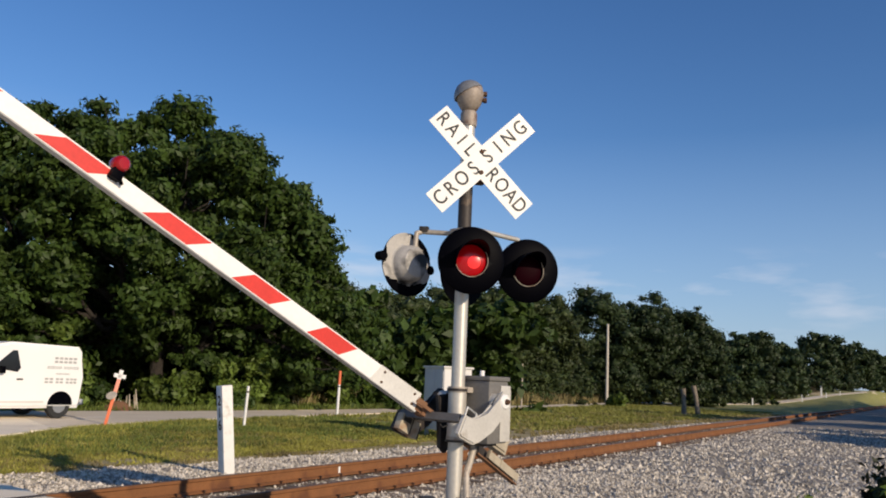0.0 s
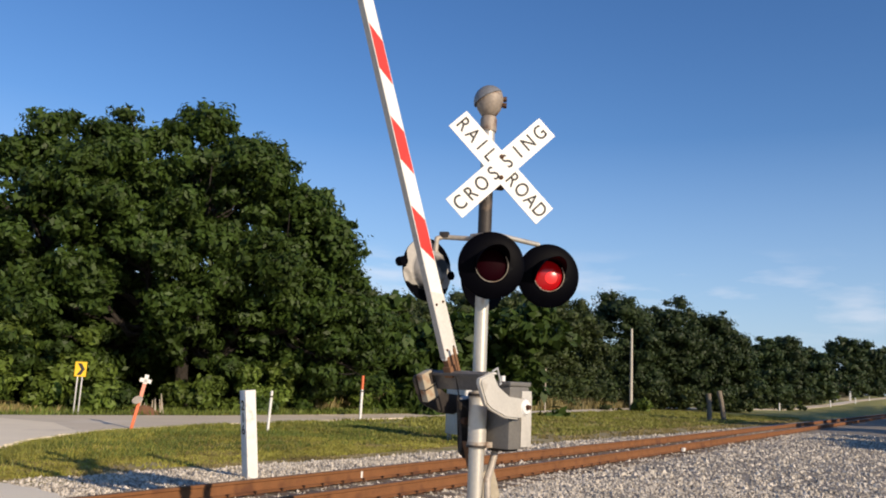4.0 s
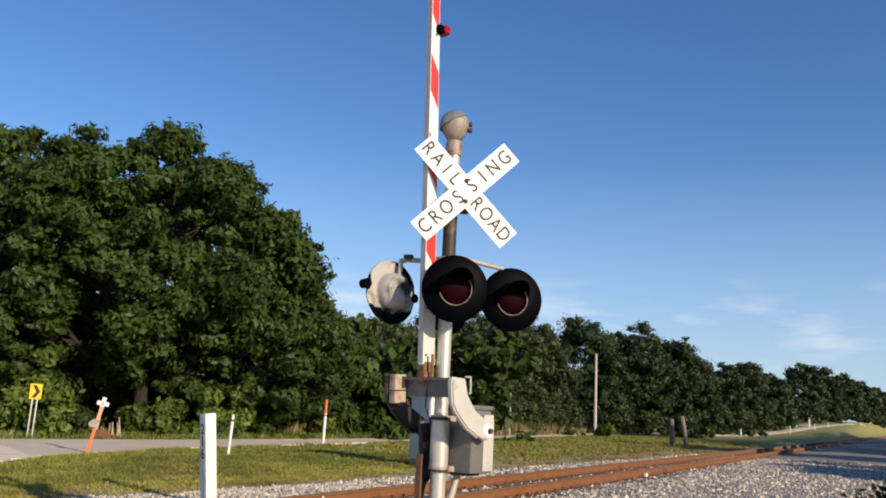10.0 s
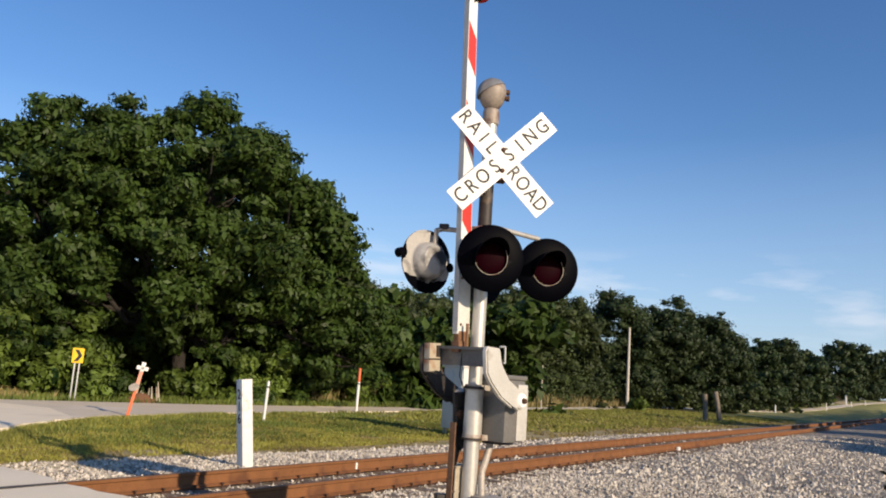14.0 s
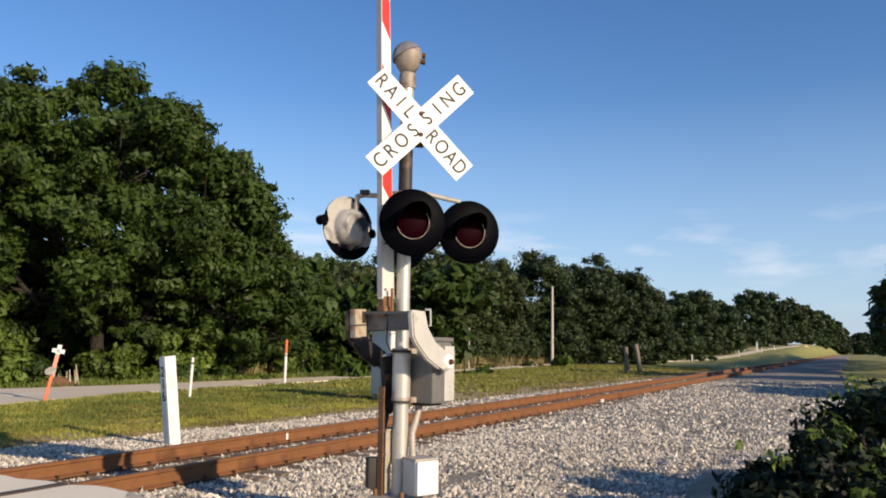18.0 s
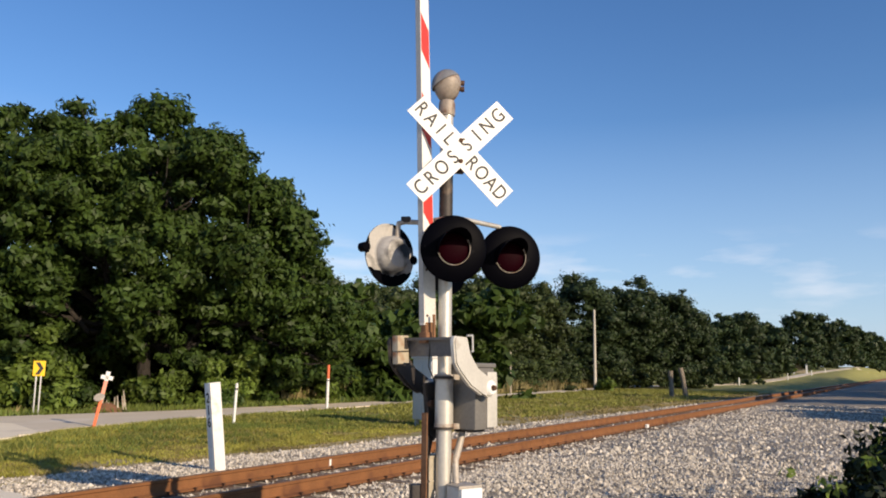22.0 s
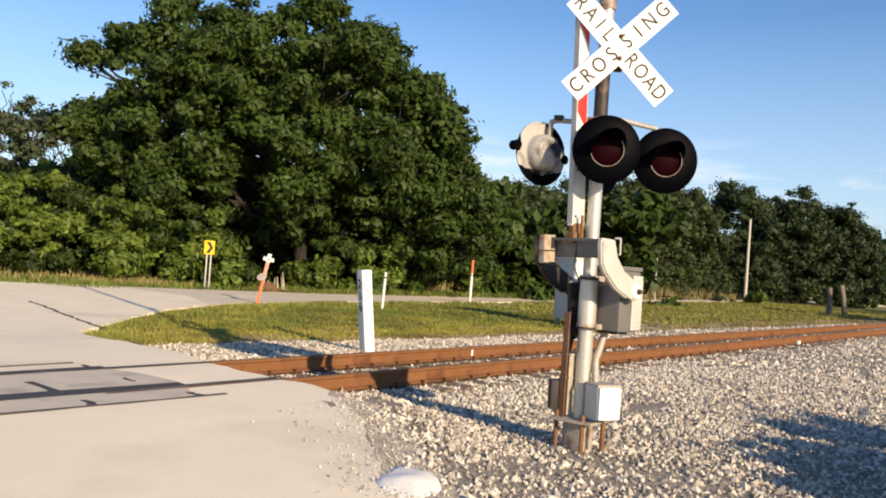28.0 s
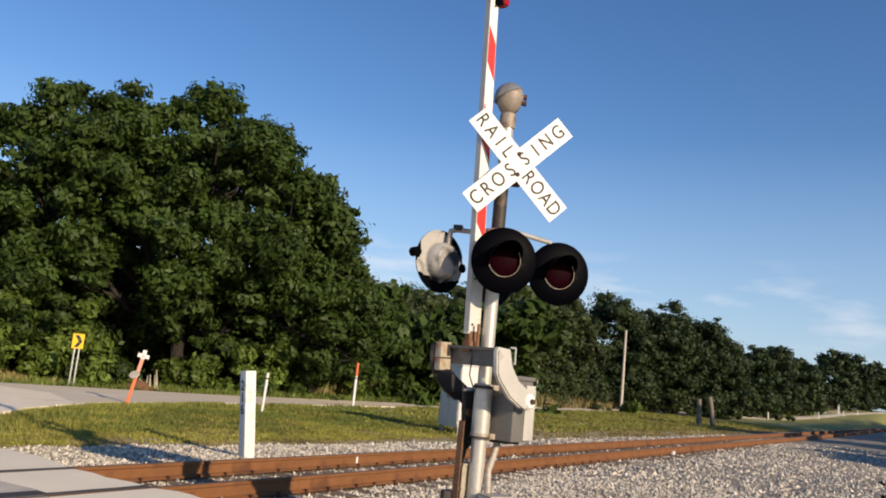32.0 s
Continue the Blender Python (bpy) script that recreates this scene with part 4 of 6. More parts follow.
bm_path(bm, [(0.0, -0.06, 2.86), (-0.12, -0.22, 2.86), (0.40, -0.33, 2.84), (0.43, -0.34, 2.78)], 0.024)
part("lamp_arm", bm, M["alu"], signal, "grey pipe arm")
bm = bmesh.new()
bm_path(bm, [(0.0, 0.06, 2.84), (0.33, 0.23, 2.84), (0.34, 0.24, 2.7)], 0.024)
part("lamp_arm", bm, M["alu_dirty"], signal, "grey pipe arm")
bm = bmesh.new()
bm_box(bm, 0.2, 0.2, 0.1, pose(0, 0, 2.85), 0.02)
part("arm_clamp", bm, M["alu_dirty"], signal)

# gate machine beside the mast
# body colour holds the shade on its side; front panels keep the lit tone
bm = bmesh.new()
bm_box(bm, 0.30, 0.36, 0.56, pose(0.25, -0.1, 1.23), 0.03)
bm_box(bm, 0.32, 0.38, 0.04, pose(0.25, -0.1, 1.53), 0.012)
bm_box(bm, 0.1, 0.3, 0.4, pose(0.42, -0.1, 1.2), 0.02)
part("gate_machine", bm, M["machine"], signal, "dirty grey gate machine housing, darkened for its shaded side")
for x, wd in ((0.335, 0.13), (0.435, 0.05)):
    bm = bmesh.new()
    bm_box(bm, wd, 0.012, 0.5, pose(x, -0.286 if x < 0.4 else -0.256, 1.22), 0.004)
    part("front_panel", bm, M["cast"], signal, "pale grey front panel")
bm = bmesh.new()
bm_tube(bm, (0.2, -0.12, 1.55), (0.2, -0.12, 1.6), 0.022, seg=12)
part("lid_knob", bm, M["box_white"], signal, "small white knob")
bm = bmesh.new()
bm_tube(bm, (PIV[0], 0.06, PIV[1]), (PIV[0], 0.42, PIV[1]), 0.035, seg=16)
part("gate_shaft", bm, M["plate"], signal, "dark steel shaft")
for y in (-0.30, 0.29):
    bm = bmesh.new()
    bm_tube(bm, (PIV[0], y - 0.045, PIV[1]), (PIV[0], y + 0.045, PIV[1]), 0.07, seg=24)
    part("shaft_boss", bm, M["cast"], signal)
for z in (0.98, 1.42):
    bm = bmesh.new()
    bm_tube(bm, (0, 0, z - 0.025), (0, 0, z + 0.025), 0.09, seg=24)
    bm_box(bm, 0.12, 0.2, 0.05, pose(0.08, 0, z), 0.008)
    part("mast_clamp", bm, M["alu_dirty"], signal)

# cable pipe, junction boxes, base plate and its legs
bm = bmesh.new()
bm_path(bm, [(0.16, -0.09, 1.15), (0.2, -0.07, 1.12), (0.19, -0.06, 0.9), (0.13, -0.07, 0.78), (0.06, -0.085, 0.68), (0.02, -0.13, 0.47)], 0.032, 12)
bm_tube(bm, (0.2, -0.07, 1.02), (0.2, -0.07, 1.08), 0.036, seg=12)
part("cable_pipe", bm, M["alu_dirty"], signal, "bent grey cable pipe")
bm = bmesh.new()
JB = pose(0.0, -0.235, 0.325, 0, 0, -17)
bm_box(bm, 0.24, 0.19, 0.3, JB, 0.015)
junction = part("junction_box", bm, M["cast"], signal, "pale grey junction box")
bm = bmesh.new()
bm_box(bm, 0.225, 0.03, 0.285, JB @ pose(0.0, -0.108, 0.002), 0.01)
part("box_door", bm, M["box_white"], junction, "white door")
bm = bmesh.new()
bm_box(bm, 0.25, 0.21, 0.018, JB @ pose(0, 0, 0.158), 0.006)
part("box_lid", bm, M["alu_dirty"], junction)
bm = bmesh.new()
bm_box(bm, 0.13, 0.12, 0.27, pose(-0.12, 0.2, 0.33, 0, 0, -35), 0.01)
part("junction_box", bm, M["dark_metal"], signal, "small dark grey box")
bm = bmesh.new()
bm_box(bm, 0.42, 0.42, 0.025, pose(0, 0, 0.13, 0, 0, 12), 0.006)
part("base_plate", bm, M["alu_dirty"], signal, "weathered square base plate")
for x, y in ((-0.15, -0.15), (0.15, -0.15), (-0.15, 0.15), (0.15, 0.15)):
    bm = bmesh.new()
    bm_tube(bm, (x, y, -0.3), (x, y, 0.2), 0.022, seg=10)
    part("anchor_bolt", bm, M["rusty_iron"], signal, "rusty anchor bolt")
bm = bmesh.new()
bm_box(bm, 0.1, 0.2, 0.5, pose(-0.05, 0.02, -0.15), 0.01)
bm_box(bm, 0.05, 0.12, 0.5, pose(0.06, -0.03, -0.15), 0.01)
part("foundation", bm, M["alu_dirty"], signal)
# added plate whose dark colour stands for shade and grime behind the mast
bm = bmesh.new()
bm_prism(bm, [(-0.13, 1.36), (0.08, 1.38), (0.12, 1.2), (0.08, 0.9), (0.0, 0.84), (-0.08, 0.9), (-0.08, 1.1)], 0.05, pose(0.03, 0.16, 0), 0.01)
part("drive_plate", bm, M["dark_metal"], signal, "dark plate added for the shaded, grimy mechanism")
bm = bmesh.new()
bm_tube(bm, (-0.04, 0.14, 1.18), (-0.04, 0.1, 1.18), 0.035, seg=12)
part("drive_bolt", bm, M["plate"], signal)
for z0, z1 in ((1.405, 1.43), (0.955, 0.975)):
    bm = bmesh.new()
    bm_tube(bm, (0, 0, z0), (0, 0, z1), 0.098, seg=24)
    part("grime_ring", bm, M["dark_metal"], signal, "dark clamp seam")
# door and hinges of the machine
bm = bmesh.new()
bm_box(bm, 0.012, 0.3, 0.46, pose(0.478, -0.1, 1.2), 0.004)
part("machine_door", bm, M["cast"], signal)
bm = bmesh.new()
bm_box(bm, 0.2, 0.2, 0.03, pose(0.25, -0.1, 0.94), 0.006)
part("machine_foot", bm, M["dark_metal"], signal, "dark underside")


# ---- gate arm ----
# Built upright-lowered: local -x is along the arm, the origin is the shaft.
gate = thing("crossing_gate", SIG @ pose(PIV[0], 0, PIV[1]), "red and white striped crossing gate that swings up", "crossing gate")
OFF, ARM_Y = -0.30, 0.08  # the arm runs this far below the shaft when lowered, and this far behind its middle
L0, L1 = 0.585, 6.9


def arm_half(s):
    return 0.088 - 0.006 * s


bm = bmesh.new()
pts = [(-L0, arm_half(L0)), (-L0, -arm_half(L0)), (-L1, -arm_half(L1)), (-L1, arm_half(L1))]
bm_prism(bm, [(x, z + OFF) for x, z in pts], 0.05, pose(0, ARM_Y, 0), 0.006)
part("arm", bm, M["white_arm"], gate, "long white tapered arm")
bm = bmesh.new()
bm_prism(bm, [(-L0 - 0.01, OFF - arm_half(L0) - 0.004), (-L1, OFF - arm_half(L1) - 0.004), (-L1, OFF - arm_half(L1) + 0.002), (-L0 - 0.01, OFF - arm_half(L0) + 0.002)], 0.058, pose(0, ARM_Y, 0))
part("edge_strip", bm, M["grey_side"], gate, "bare grey lower edge", smooth=False)
bm = bmesh.new()
bm_prism(bm, [(-L0 + 0.01, OFF + arm_half(L0) + 0.003), (-L0 + 0.01, OFF - arm_half(L0) - 0.003), (-1.22, OFF - arm_half(1.2) - 0.003), (-1.14, OFF + arm_half(1.2) + 0.003)], 0.056, pose(0, ARM_Y, 0), 0.004)
part("arm_sleeve", bm, M["arm_grey"], gate, "worn greyish sleeve at the arm's root")
for k in range(7):
    s0 = 1.53 + 0.78 * k
    s1 = s0 + 0.37
    for side in (-1, 1):
        bm = bmesh.new()
        h0, h1 = arm_half(s0) - 0.012, arm_half(s1) - 0.012
        sl = -0.08
        bm_prism(bm, [(-s0 + sl, OFF - h0), (-s1 + sl, OFF - h1), (-s1 - sl, OFF + h1), (-s0 - sl, OFF + h0)], 0.002, pose(0, ARM_Y + side * 0.0262, 0))
        part("stripe", bm, M["red"], gate, "red reflective stripe", smooth=False)
for s in (0.66, 1.08):
    for z in (-0.045, 0.045):
        bm = bmesh.new()
        bm_lathe(bm, [(0, -0.01), (0.01, -0.01), (0.012, 0), (0, 0)], 8)
        part("bolt", bm, M["plate"], gate, at=pose(-s, ARM_Y - 0.029, OFF + z, -90, 0, 0))
# red lamp on the arm
bm = bmesh.new()
bm_box(bm, 0.075, 0.07, 0.075, pose(0.01, -0.045, -0.025), 0.01)
bm_path(bm, [(0.02, -0.06, -0.02), (0.05, -0.06, -0.05), (0.07, -0.05, -0.06)], 0.012, 8)
arm_lamp = part("arm_lamp", bm, M["black"], gate, "dark lamp base", at=pose(-3.82, ARM_Y, OFF + arm_half(3.8)))
bm = bmesh.new()
bm_lathe(bm, [(0, -0.06), (0.035, -0.057), (0.05, -0.04), (0.054, 0.0), (0.05, 0.04), (0.035, 0.057), (0, 0.06)], 24)
part("red_lens", bm, mat("arm_lamp_red", (0.32, 0.006, 0.008), 0.25, vary=0.1, bump=0), arm_lamp, "round red lens", at=pose(0, -0.04, 0.045, 90, 0, 0))

# side arms of the gate, crossbar and counterweights
for side in (-1, 1):
    bm = bmesh.new()
    outline = [(0.09 * math.cos(radians(a)), 0.09 * math.sin(radians(a))) for a in range(-60, 121, 15)]
    outline += [(-0.11, -0.09), (-0.18, -0.19), (-0.24, -0.26), (-0.31, -0.315), (-0.455, -0.325), (-0.47, -0.5), (-0.43, -0.52), (-0.24, -0.505), (-0.165, -0.45), (-0.03, -0.3), (0.06, -0.13)]
    bm_prism(bm, outline, 0.06, pose(0, -0.37 if side < 0 else 0.37, 0), 0.014)
    # the far arm and cap are a dark copy: their shade is in the colour
    sa = part("side_arm", bm, M["cast"] if side < 0 else M["dark_metal"], gate, "cast grey side arm, the far one darkened for shade")
    bm = bmesh.new()
    bm_lathe(bm, [(0, -0.018), (0.055, -0.018), (0.066, -0.008), (0.07, 0.0), (0, 0)], 24)
    part("shaft_cap", bm, M["box_white"] if side < 0 else M["dark_metal"], sa, "round shaft cap, pale near, darkened for shade far", at=pose(0, -0.398 if side < 0 else 0.398, 0, -90 if side < 0 else 90, 0, 0))
    bm = bmesh.new()
    bm_lathe(bm, [(0, -0.045), (0.022, -0.045), (0.026, -0.02), (0.026, 0.0), (0, 0)], 6)
    part("shaft_nut", bm, M["plate"], sa, "dark shaft nut", at=pose(0, -0.402 if side < 0 else 0.402, 0, -90 if side < 0 else 90, 0, 0))
bm = bmesh.new()
bm_box(bm, 0.17, 0.68, 0.025, pose(-0.375, 0.0, -0.335))
bm_box(bm, 0.025, 0.68, 0.06, pose(-0.45, 0.0, -0.36))
part("crossbar", bm, M["crossbar"], gate, "dull dark grey crossbar", smooth=False)
bm = bmesh.new()
bm_box(bm, 0.14, 0.06, 0.12, pose(-0.53, ARM_Y, OFF - 0.01), 0.01)
bm_box(bm, 0.1, 0.09, 0.1, pose(-0.46, ARM_Y, OFF - 0.03), 0.01)
bm_box(bm, 0.24, 0.014, 0.03, pose(-0.55, ARM_Y - 0.09, OFF - 0.02), 0.005)
part("arm_bracket", bm, M["rusty_iron"], gate, "rusty arm bracket")
for k, (u0, u1) in enumerate(((-0.485, -0.34), (-0.335, -0.225))):
    bm = bmesh.new()
    bm_box(bm, u1 - u0, 0.07, 0.15, None, 0.008)
    cw = part("counterweight", bm, M["rusty_paint"], gate, "rust-stained cream counterweight", at=pose((u0 + u1) / 2, 0.3, -0.435))
    # dark pieces on the face stand for the shaded inside and edge
    bm = bmesh.new()
    if k == 0:
        bm_box(bm, u1 - u0 - 0.04, 0.006, 0.05, pose(0.0, -0.037, 0.038))
    bm_box(bm, 0.012, 0.008, 0.15, pose((u1 - u0) / 2, -0.035, 0))
    part("dark_slot", bm, M["dark_metal"], cw, "dark inset for the shade inside the open box", smooth=False)
# counterweight channel that hangs down once the gate is up: dark web, rusty flange, cream strip and a weight
HUNG = pose(0, 0, 0, 0, -87.3, 0) @ pose(-PIV[0], 0, -PIV[1])
bm = bmesh.new()
bm_box(bm, 0.1, 0.012, 0.92, pose(-0.09, 0.14, 0.6))
post = part("channel_post", bm, M["dark_metal"], gate, "dark rusty steel channel", smooth=False, at=HUNG)
bm = bmesh.new()
bm_box(bm, 0.014, 0.06, 0.96, pose(-0.145, 0.105, 0.62))
part("flange", bm, M["rusty_iron"], post, "rusty brown flange", smooth=False)
bm = bmesh.new()
bm_box(bm, 0.075, 0.01, 0.56, pose(-0.085, 0.07, 0.44))
bm_box(bm, 0.085, 0.035, 0.016, pose(-0.08, 0.075, 0.71))
bm_box(bm, 0.085, 0.035, 0.016, pose(-0.08, 0.075, 0.5))
part("cover_strip", bm, M["rusty_paint"], post, "rust-stained cream strip", smooth=False)
bm = bmesh.new()
bm_box(bm, 0.32, 0.1, 0.17, pose(0.765, 0.17, -0.1), 0.012)
bm_box(bm, 0.26, 0.02, 0.12, pose(0.765, 0.115, -0.1), 0.005)
part("end_weight", bm, M["rusty_paint"], gate, "rust-stained cream end weight")
bm = bmesh.new()
bm_box(bm, 0.36, 0.03, 0.1, pose(0.42, 0.17, -0.2, 0, 20, 0), 0.01)
part("weight_bar", bm, M["dark_metal"], gate, "dark bar that carries the weight")
bm = bmesh.new()
bm_path(bm, [(-0.47, -0.4, -0.34), (-0.47, -0.4, -0.265), (-0.33, -0.4, -0.265), (-0.33, -0.4, -0.29)], 0.009, 8)
part("arm_hook", bm, M["galv"], gate, "bent wire hook")
bm = bmesh.new()
bm_path(bm, [(-0.45, 0.02, -0.34), (-0.2, 0.03, -0.36), (-0.05, 0.05, -0.25)], 0.006, 6)
part("lamp_cable", bm, M["rubber"], gate, "thin black cable")

# ---- signal cabinet across the track ----


def foot(x, y):
    return land(x, y)


def lean_to(x, y, z, degrees, heading):
    """A place with the upright leaning towards a heading."""
    h = radians(heading)
    return Matrix.Translation((x, y, z)) @ Matrix.Rotation(radians(degrees), 4, (-math.sin(h), math.cos(h), 0))


# equipment cabinet
cab = thing("equipment_cabinet", pose(15.6, 9.3, -0.25, 0, 0, -28), "tall pale grey metal signal cabinet beside the track", "cabinet")
bm = bmesh.new()
bm_box(bm, 1.0, 1.2, 1.9, pose(0, 0, 1.15), 0.02)
part("body", bm, M["cabinet"], cab)
bm = bmesh.new()
bm_box(bm, 1.1, 1.3, 0.06, pose(0, 0, 2.12), 0.015)
part("roof", bm, M["cabinet"], cab)
for y in (-0.29, 0.29):
    bm = bmesh.new()
    bm_box(bm, 0.02, 0.54, 1.7, pose(-0.508, y, 1.15), 0.005)
    d = part("door", bm, M["cabinet"], cab)
    bm = bmesh.new()
    bm_path(bm, [(-0.53, y * 0.2, 1.2), (-0.56, y * 0.2, 1.2), (-0.56, y * 0.2, 1.05)], 0.012, 8)
    part("handle", bm, M["plate"], d, "dark handle")
for x in (-0.4, 0.4):
    for y in (-0.5, 0.5):
        bm = bmesh.new()
        bm_box(bm, 0.1, 0.1, 0.4, pose(x, y, 0.05))
        part("leg", bm, M["galv"], cab, smooth=False)

# milepost
mile = thing("milepost", lean_to(3.78, 6.6, -0.32, 6.3, 135) @ pose(0, 0, 0, 0, 0, -15), "leaning whitewashed concrete milepost with black numbers", "milepost")
bm = bmesh.new()
bm_box(bm, 0.2, 0.2, 1.56, pose(0, 0, 0.78), 0.015)
part("post", bm, M["milepost"], mile)
for k, ch in enumerate("216"):
    ob = new("numeral", text_mesh(ch, 0.235, M["letter"], 0.002, 0.003))
    ob.parent, ob.matrix_basis = mile, pose(-0.1035, 0.0, 1.3 - 0.205 * k, 90, 0, -90)


def marker(name, x, y, h, top, body, lean, label, r=0.04, turn=0):
    th = thing(name, pose(x, y, foot(x, y) - 0.05, 0, 0, turn) @ pose(0, 0, 0, 0, lean, 0), label, "marker post")
    bm = bmesh.new()
    bm_tube(bm, (0, 0, 0), (0, 0, h * (1 - top)), r, seg=12)
    part("post", bm, body, th)
    bm = bmesh.new()
    bm_lathe(bm, [(r, h * (1 - top)), (r, h - 0.02), (r * 0.6, h), (0, h)], 12)
    part("cap", bm, M["orange"] if top > 0.15 else M["plastic_white"], th)
    bm = bmesh.new()
    z = h * (1 - top) - (0.1 if top > 0.15 else 0.14)
    bm_tube(bm, (0, 0, z), (0, 0, z + 0.05), r * 1.06, seg=12)
    part("band", bm, M["dark_metal"], th, "thin dark band")
    return th


marker("marker_post", 12.5, 14.85, 1.35, 0.05, M["plastic_white"], 2, "slim white plastic marker post in the grass", 0.045, -30)
marker("marker_post", 21.5, 18.25, 2.0, 0.3, M["plastic_white"], 1, "white marker post with an orange top in the grass", 0.06)

# memorial cross of orange and white, with a round plate
cx, cy = 8.25, 15.95
rc = thing("roadside_cross", lean_to(cx, cy, foot(cx, cy), 10.5, -37) @ pose(0, 0, 0, 0, 0, -37), "leaning orange stake with a white top cross and round plate", "roadside cross")
bm = bmesh.new()
bm_box(bm, 0.085, 0.05, 1.0, pose(0, 0, 0.48), 0.006)
part("stake", bm, M["orange"], rc, "faded orange stake")
bm = bmesh.new()
bm_box(bm, 0.1, 0.05, 0.6, pose(0, 0, 1.28), 0.006)
part("upper_stake", bm, mat("pink_orange_paint", (0.75, 0.3, 0.2), 0.6, bump=0.1), rc, "paler faded upper stake")
bm = bmesh.new()
bm_box(bm, 0.32, 0.05, 0.11, pose(0, -0.005, 1.5), 0.006)
bm_box(bm, 0.11, 0.05, 0.26, pose(0, -0.005, 1.54), 0.006)
part("cross_piece", bm, M["plastic_white"], rc, "white cross piece")
bm = bmesh.new()
bm_lathe(bm, [(0, 0), (0.12, 0.0), (0.15, 0.03), (0.14, 0.05), (0, 0.04)], 24)
part("round_plate", bm, M["wood_grey"], rc, "round grey plate", at=pose(-0.05, -0.07, 0.92, 40, -35, 0))

# chevron sign
sx, sy = 10.9, 22.6
cs = thing("chevron_sign", pose(sx, sy, foot(sx, sy), 0, 0, -37), "yellow road sign with a black chevron on two posts", "road sign")
for x in (-0.075, 0.075):
    bm = bmesh.new()
    bm_box(bm, 0.045, 0.04, 2.0, pose(x, 0.03, 0.95), 0.006)
    part("post", bm, M["galv"], cs, "galvanised post")
panel = part("panel", (lambda b: (bm_box(b, 0.38, 0.012, 0.52, None, 0.004), b)[1])(bmesh.new()), M["yellow"], cs, "yellow panel with a black chevron", at=pose(0, -0.005, 1.72), smooth=False)
bm = bmesh.new()
bm_prism(bm, [(-0.12, 0.21), (0.015, 0.21), (0.14, 0.0), (0.015, -0.21), (-0.12, -0.21), (0.015, 0.0)], 0.003, pose(0, -0.009, 0))
part("chevron", bm, M["letter"], panel, "black chevron", smooth=False)

# pole beyond the road, and two old posts near the track
up = thing("utility_pole", pose(67.5, 22.4, -0.4), "tall bare grey wooden pole beside the lane", "utility pole")
bm = bmesh.new()
bm_tube(bm, (0, 0, 0), (0.1, 0, 7.8), 0.16, 0.11, seg=14)
part("pole", bm, M["pole"], up)
for (x, y, h, lean) in ((54.0, 11.75, 1.9, -1), (54.6, 10.85, 2.15, -8)):
    op = thing("old_post", pose(x, y, -0.4, 0, lean, -76), "stout grey weathered wooden post", "post", "old posts")
    bm = bmesh.new()
    bm_tube(bm, (0, 0, 0), (0.03, 0, h * 0.6), 0.19, 0.16, seg=10)
    bm_tube(bm, (0.03, 0, h * 0.6), (-0.02, 0, h + 0.1), 0.16, 0.19, seg=10)
    part("timber", bm, M["pole_dark"], op)
tp = thing("thin_post", pose(49, 22.5, -0.3), "slim grey post in tall grass", "post")
bm = bmesh.new()
bm_tube(bm, (0, 0, 0), (0, 0, 3.2), 0.06, seg=8)
part("post", bm, M["wood_grey"], tp)

# open shed far down the lane, under the trees
shed = thing("open_shed", pose(224, 24.6, land(224, 24.6) - 0.1, 0, 0, 6), "distant open shed with white posts under trees", "shed")
bm = bmesh.new()
bm_prism(bm, [(-5.2, 3.2), (5.2, 3.2), (5.2, 3.5), (0, 4.9), (-5.2, 3.5)], 7.0, pose(0, 0, 0, 0, 0, 90))
part("roof", bm, M["dark_metal"], shed, "dark pitched roof", smooth=False)
bm = bmesh.new()
bm_box(bm, 0.2, 9.5, 3.2, pose(3.3, 0, 1.6))
part("back_wall", bm, M["wood_grey"], shed, "grey back wall", smooth=False)
for y in (-4.6, -1.5, 1.5, 4.6):
    bm = bmesh.new()
    bm_box(bm, 0.45, 0.45, 3.2, pose(-3.2, y, 1.6), 0.03)
    part("post", bm, M["plastic_white"], shed, "white post")
for x, y, h in ((170, 18.0, 1.5), (205, 17.0, 1.4), (228, 16.0, 1.3), (120, 18.6, 1.2)):
    lp = thing("lane_marker", pose(x, y, land(x, y) - 0.1), "short pale marker post beside the lane", "marker post", "lane markers")
    bm = bmesh.new()
    bm_tube(bm, (0, 0, 0), (0, 0, h), 0.11, 0.1, seg=8)
    part("post", bm, M["plastic_white"], lp)

# cut stump with pale splintered wood behind the roadside cross
st = thing("tree_stump", pose(13.9, 22.8, foot(13.9, 22.8) - 0.05), "broken reddish stump with pale splintered wood at the verge", "stump")
bm = bmesh.new()
bm_lathe(bm, [(0, 0), (0.95, 0.0), (0.75, 0.14), (0.4, 0.34), (0.2, 0.46), (0, 0.5)], 14)
part("stump_body", bm, mat("reddish_broken_wood", (0.2, 0.095, 0.045), 0.9, vary=0.35, scale=4, bump=0.6), st)
stump_rng = random.Random(9)
for k in range(7):
    a = 2 * math.pi * k / 7
    bm = bmesh.new()
    bm_tube(bm, (0.5 * math.cos(a) + 0.3, 0.45 * math.sin(a), 0), (0.36 * math.cos(a) + 0.3, 0.3 * math.sin(a), stump_rng.uniform(0.5, 1.0)), 0.06, 0.015, seg=6)
    part("splinter", bm, M["rusty_paint"], st, "pale splintered wood")

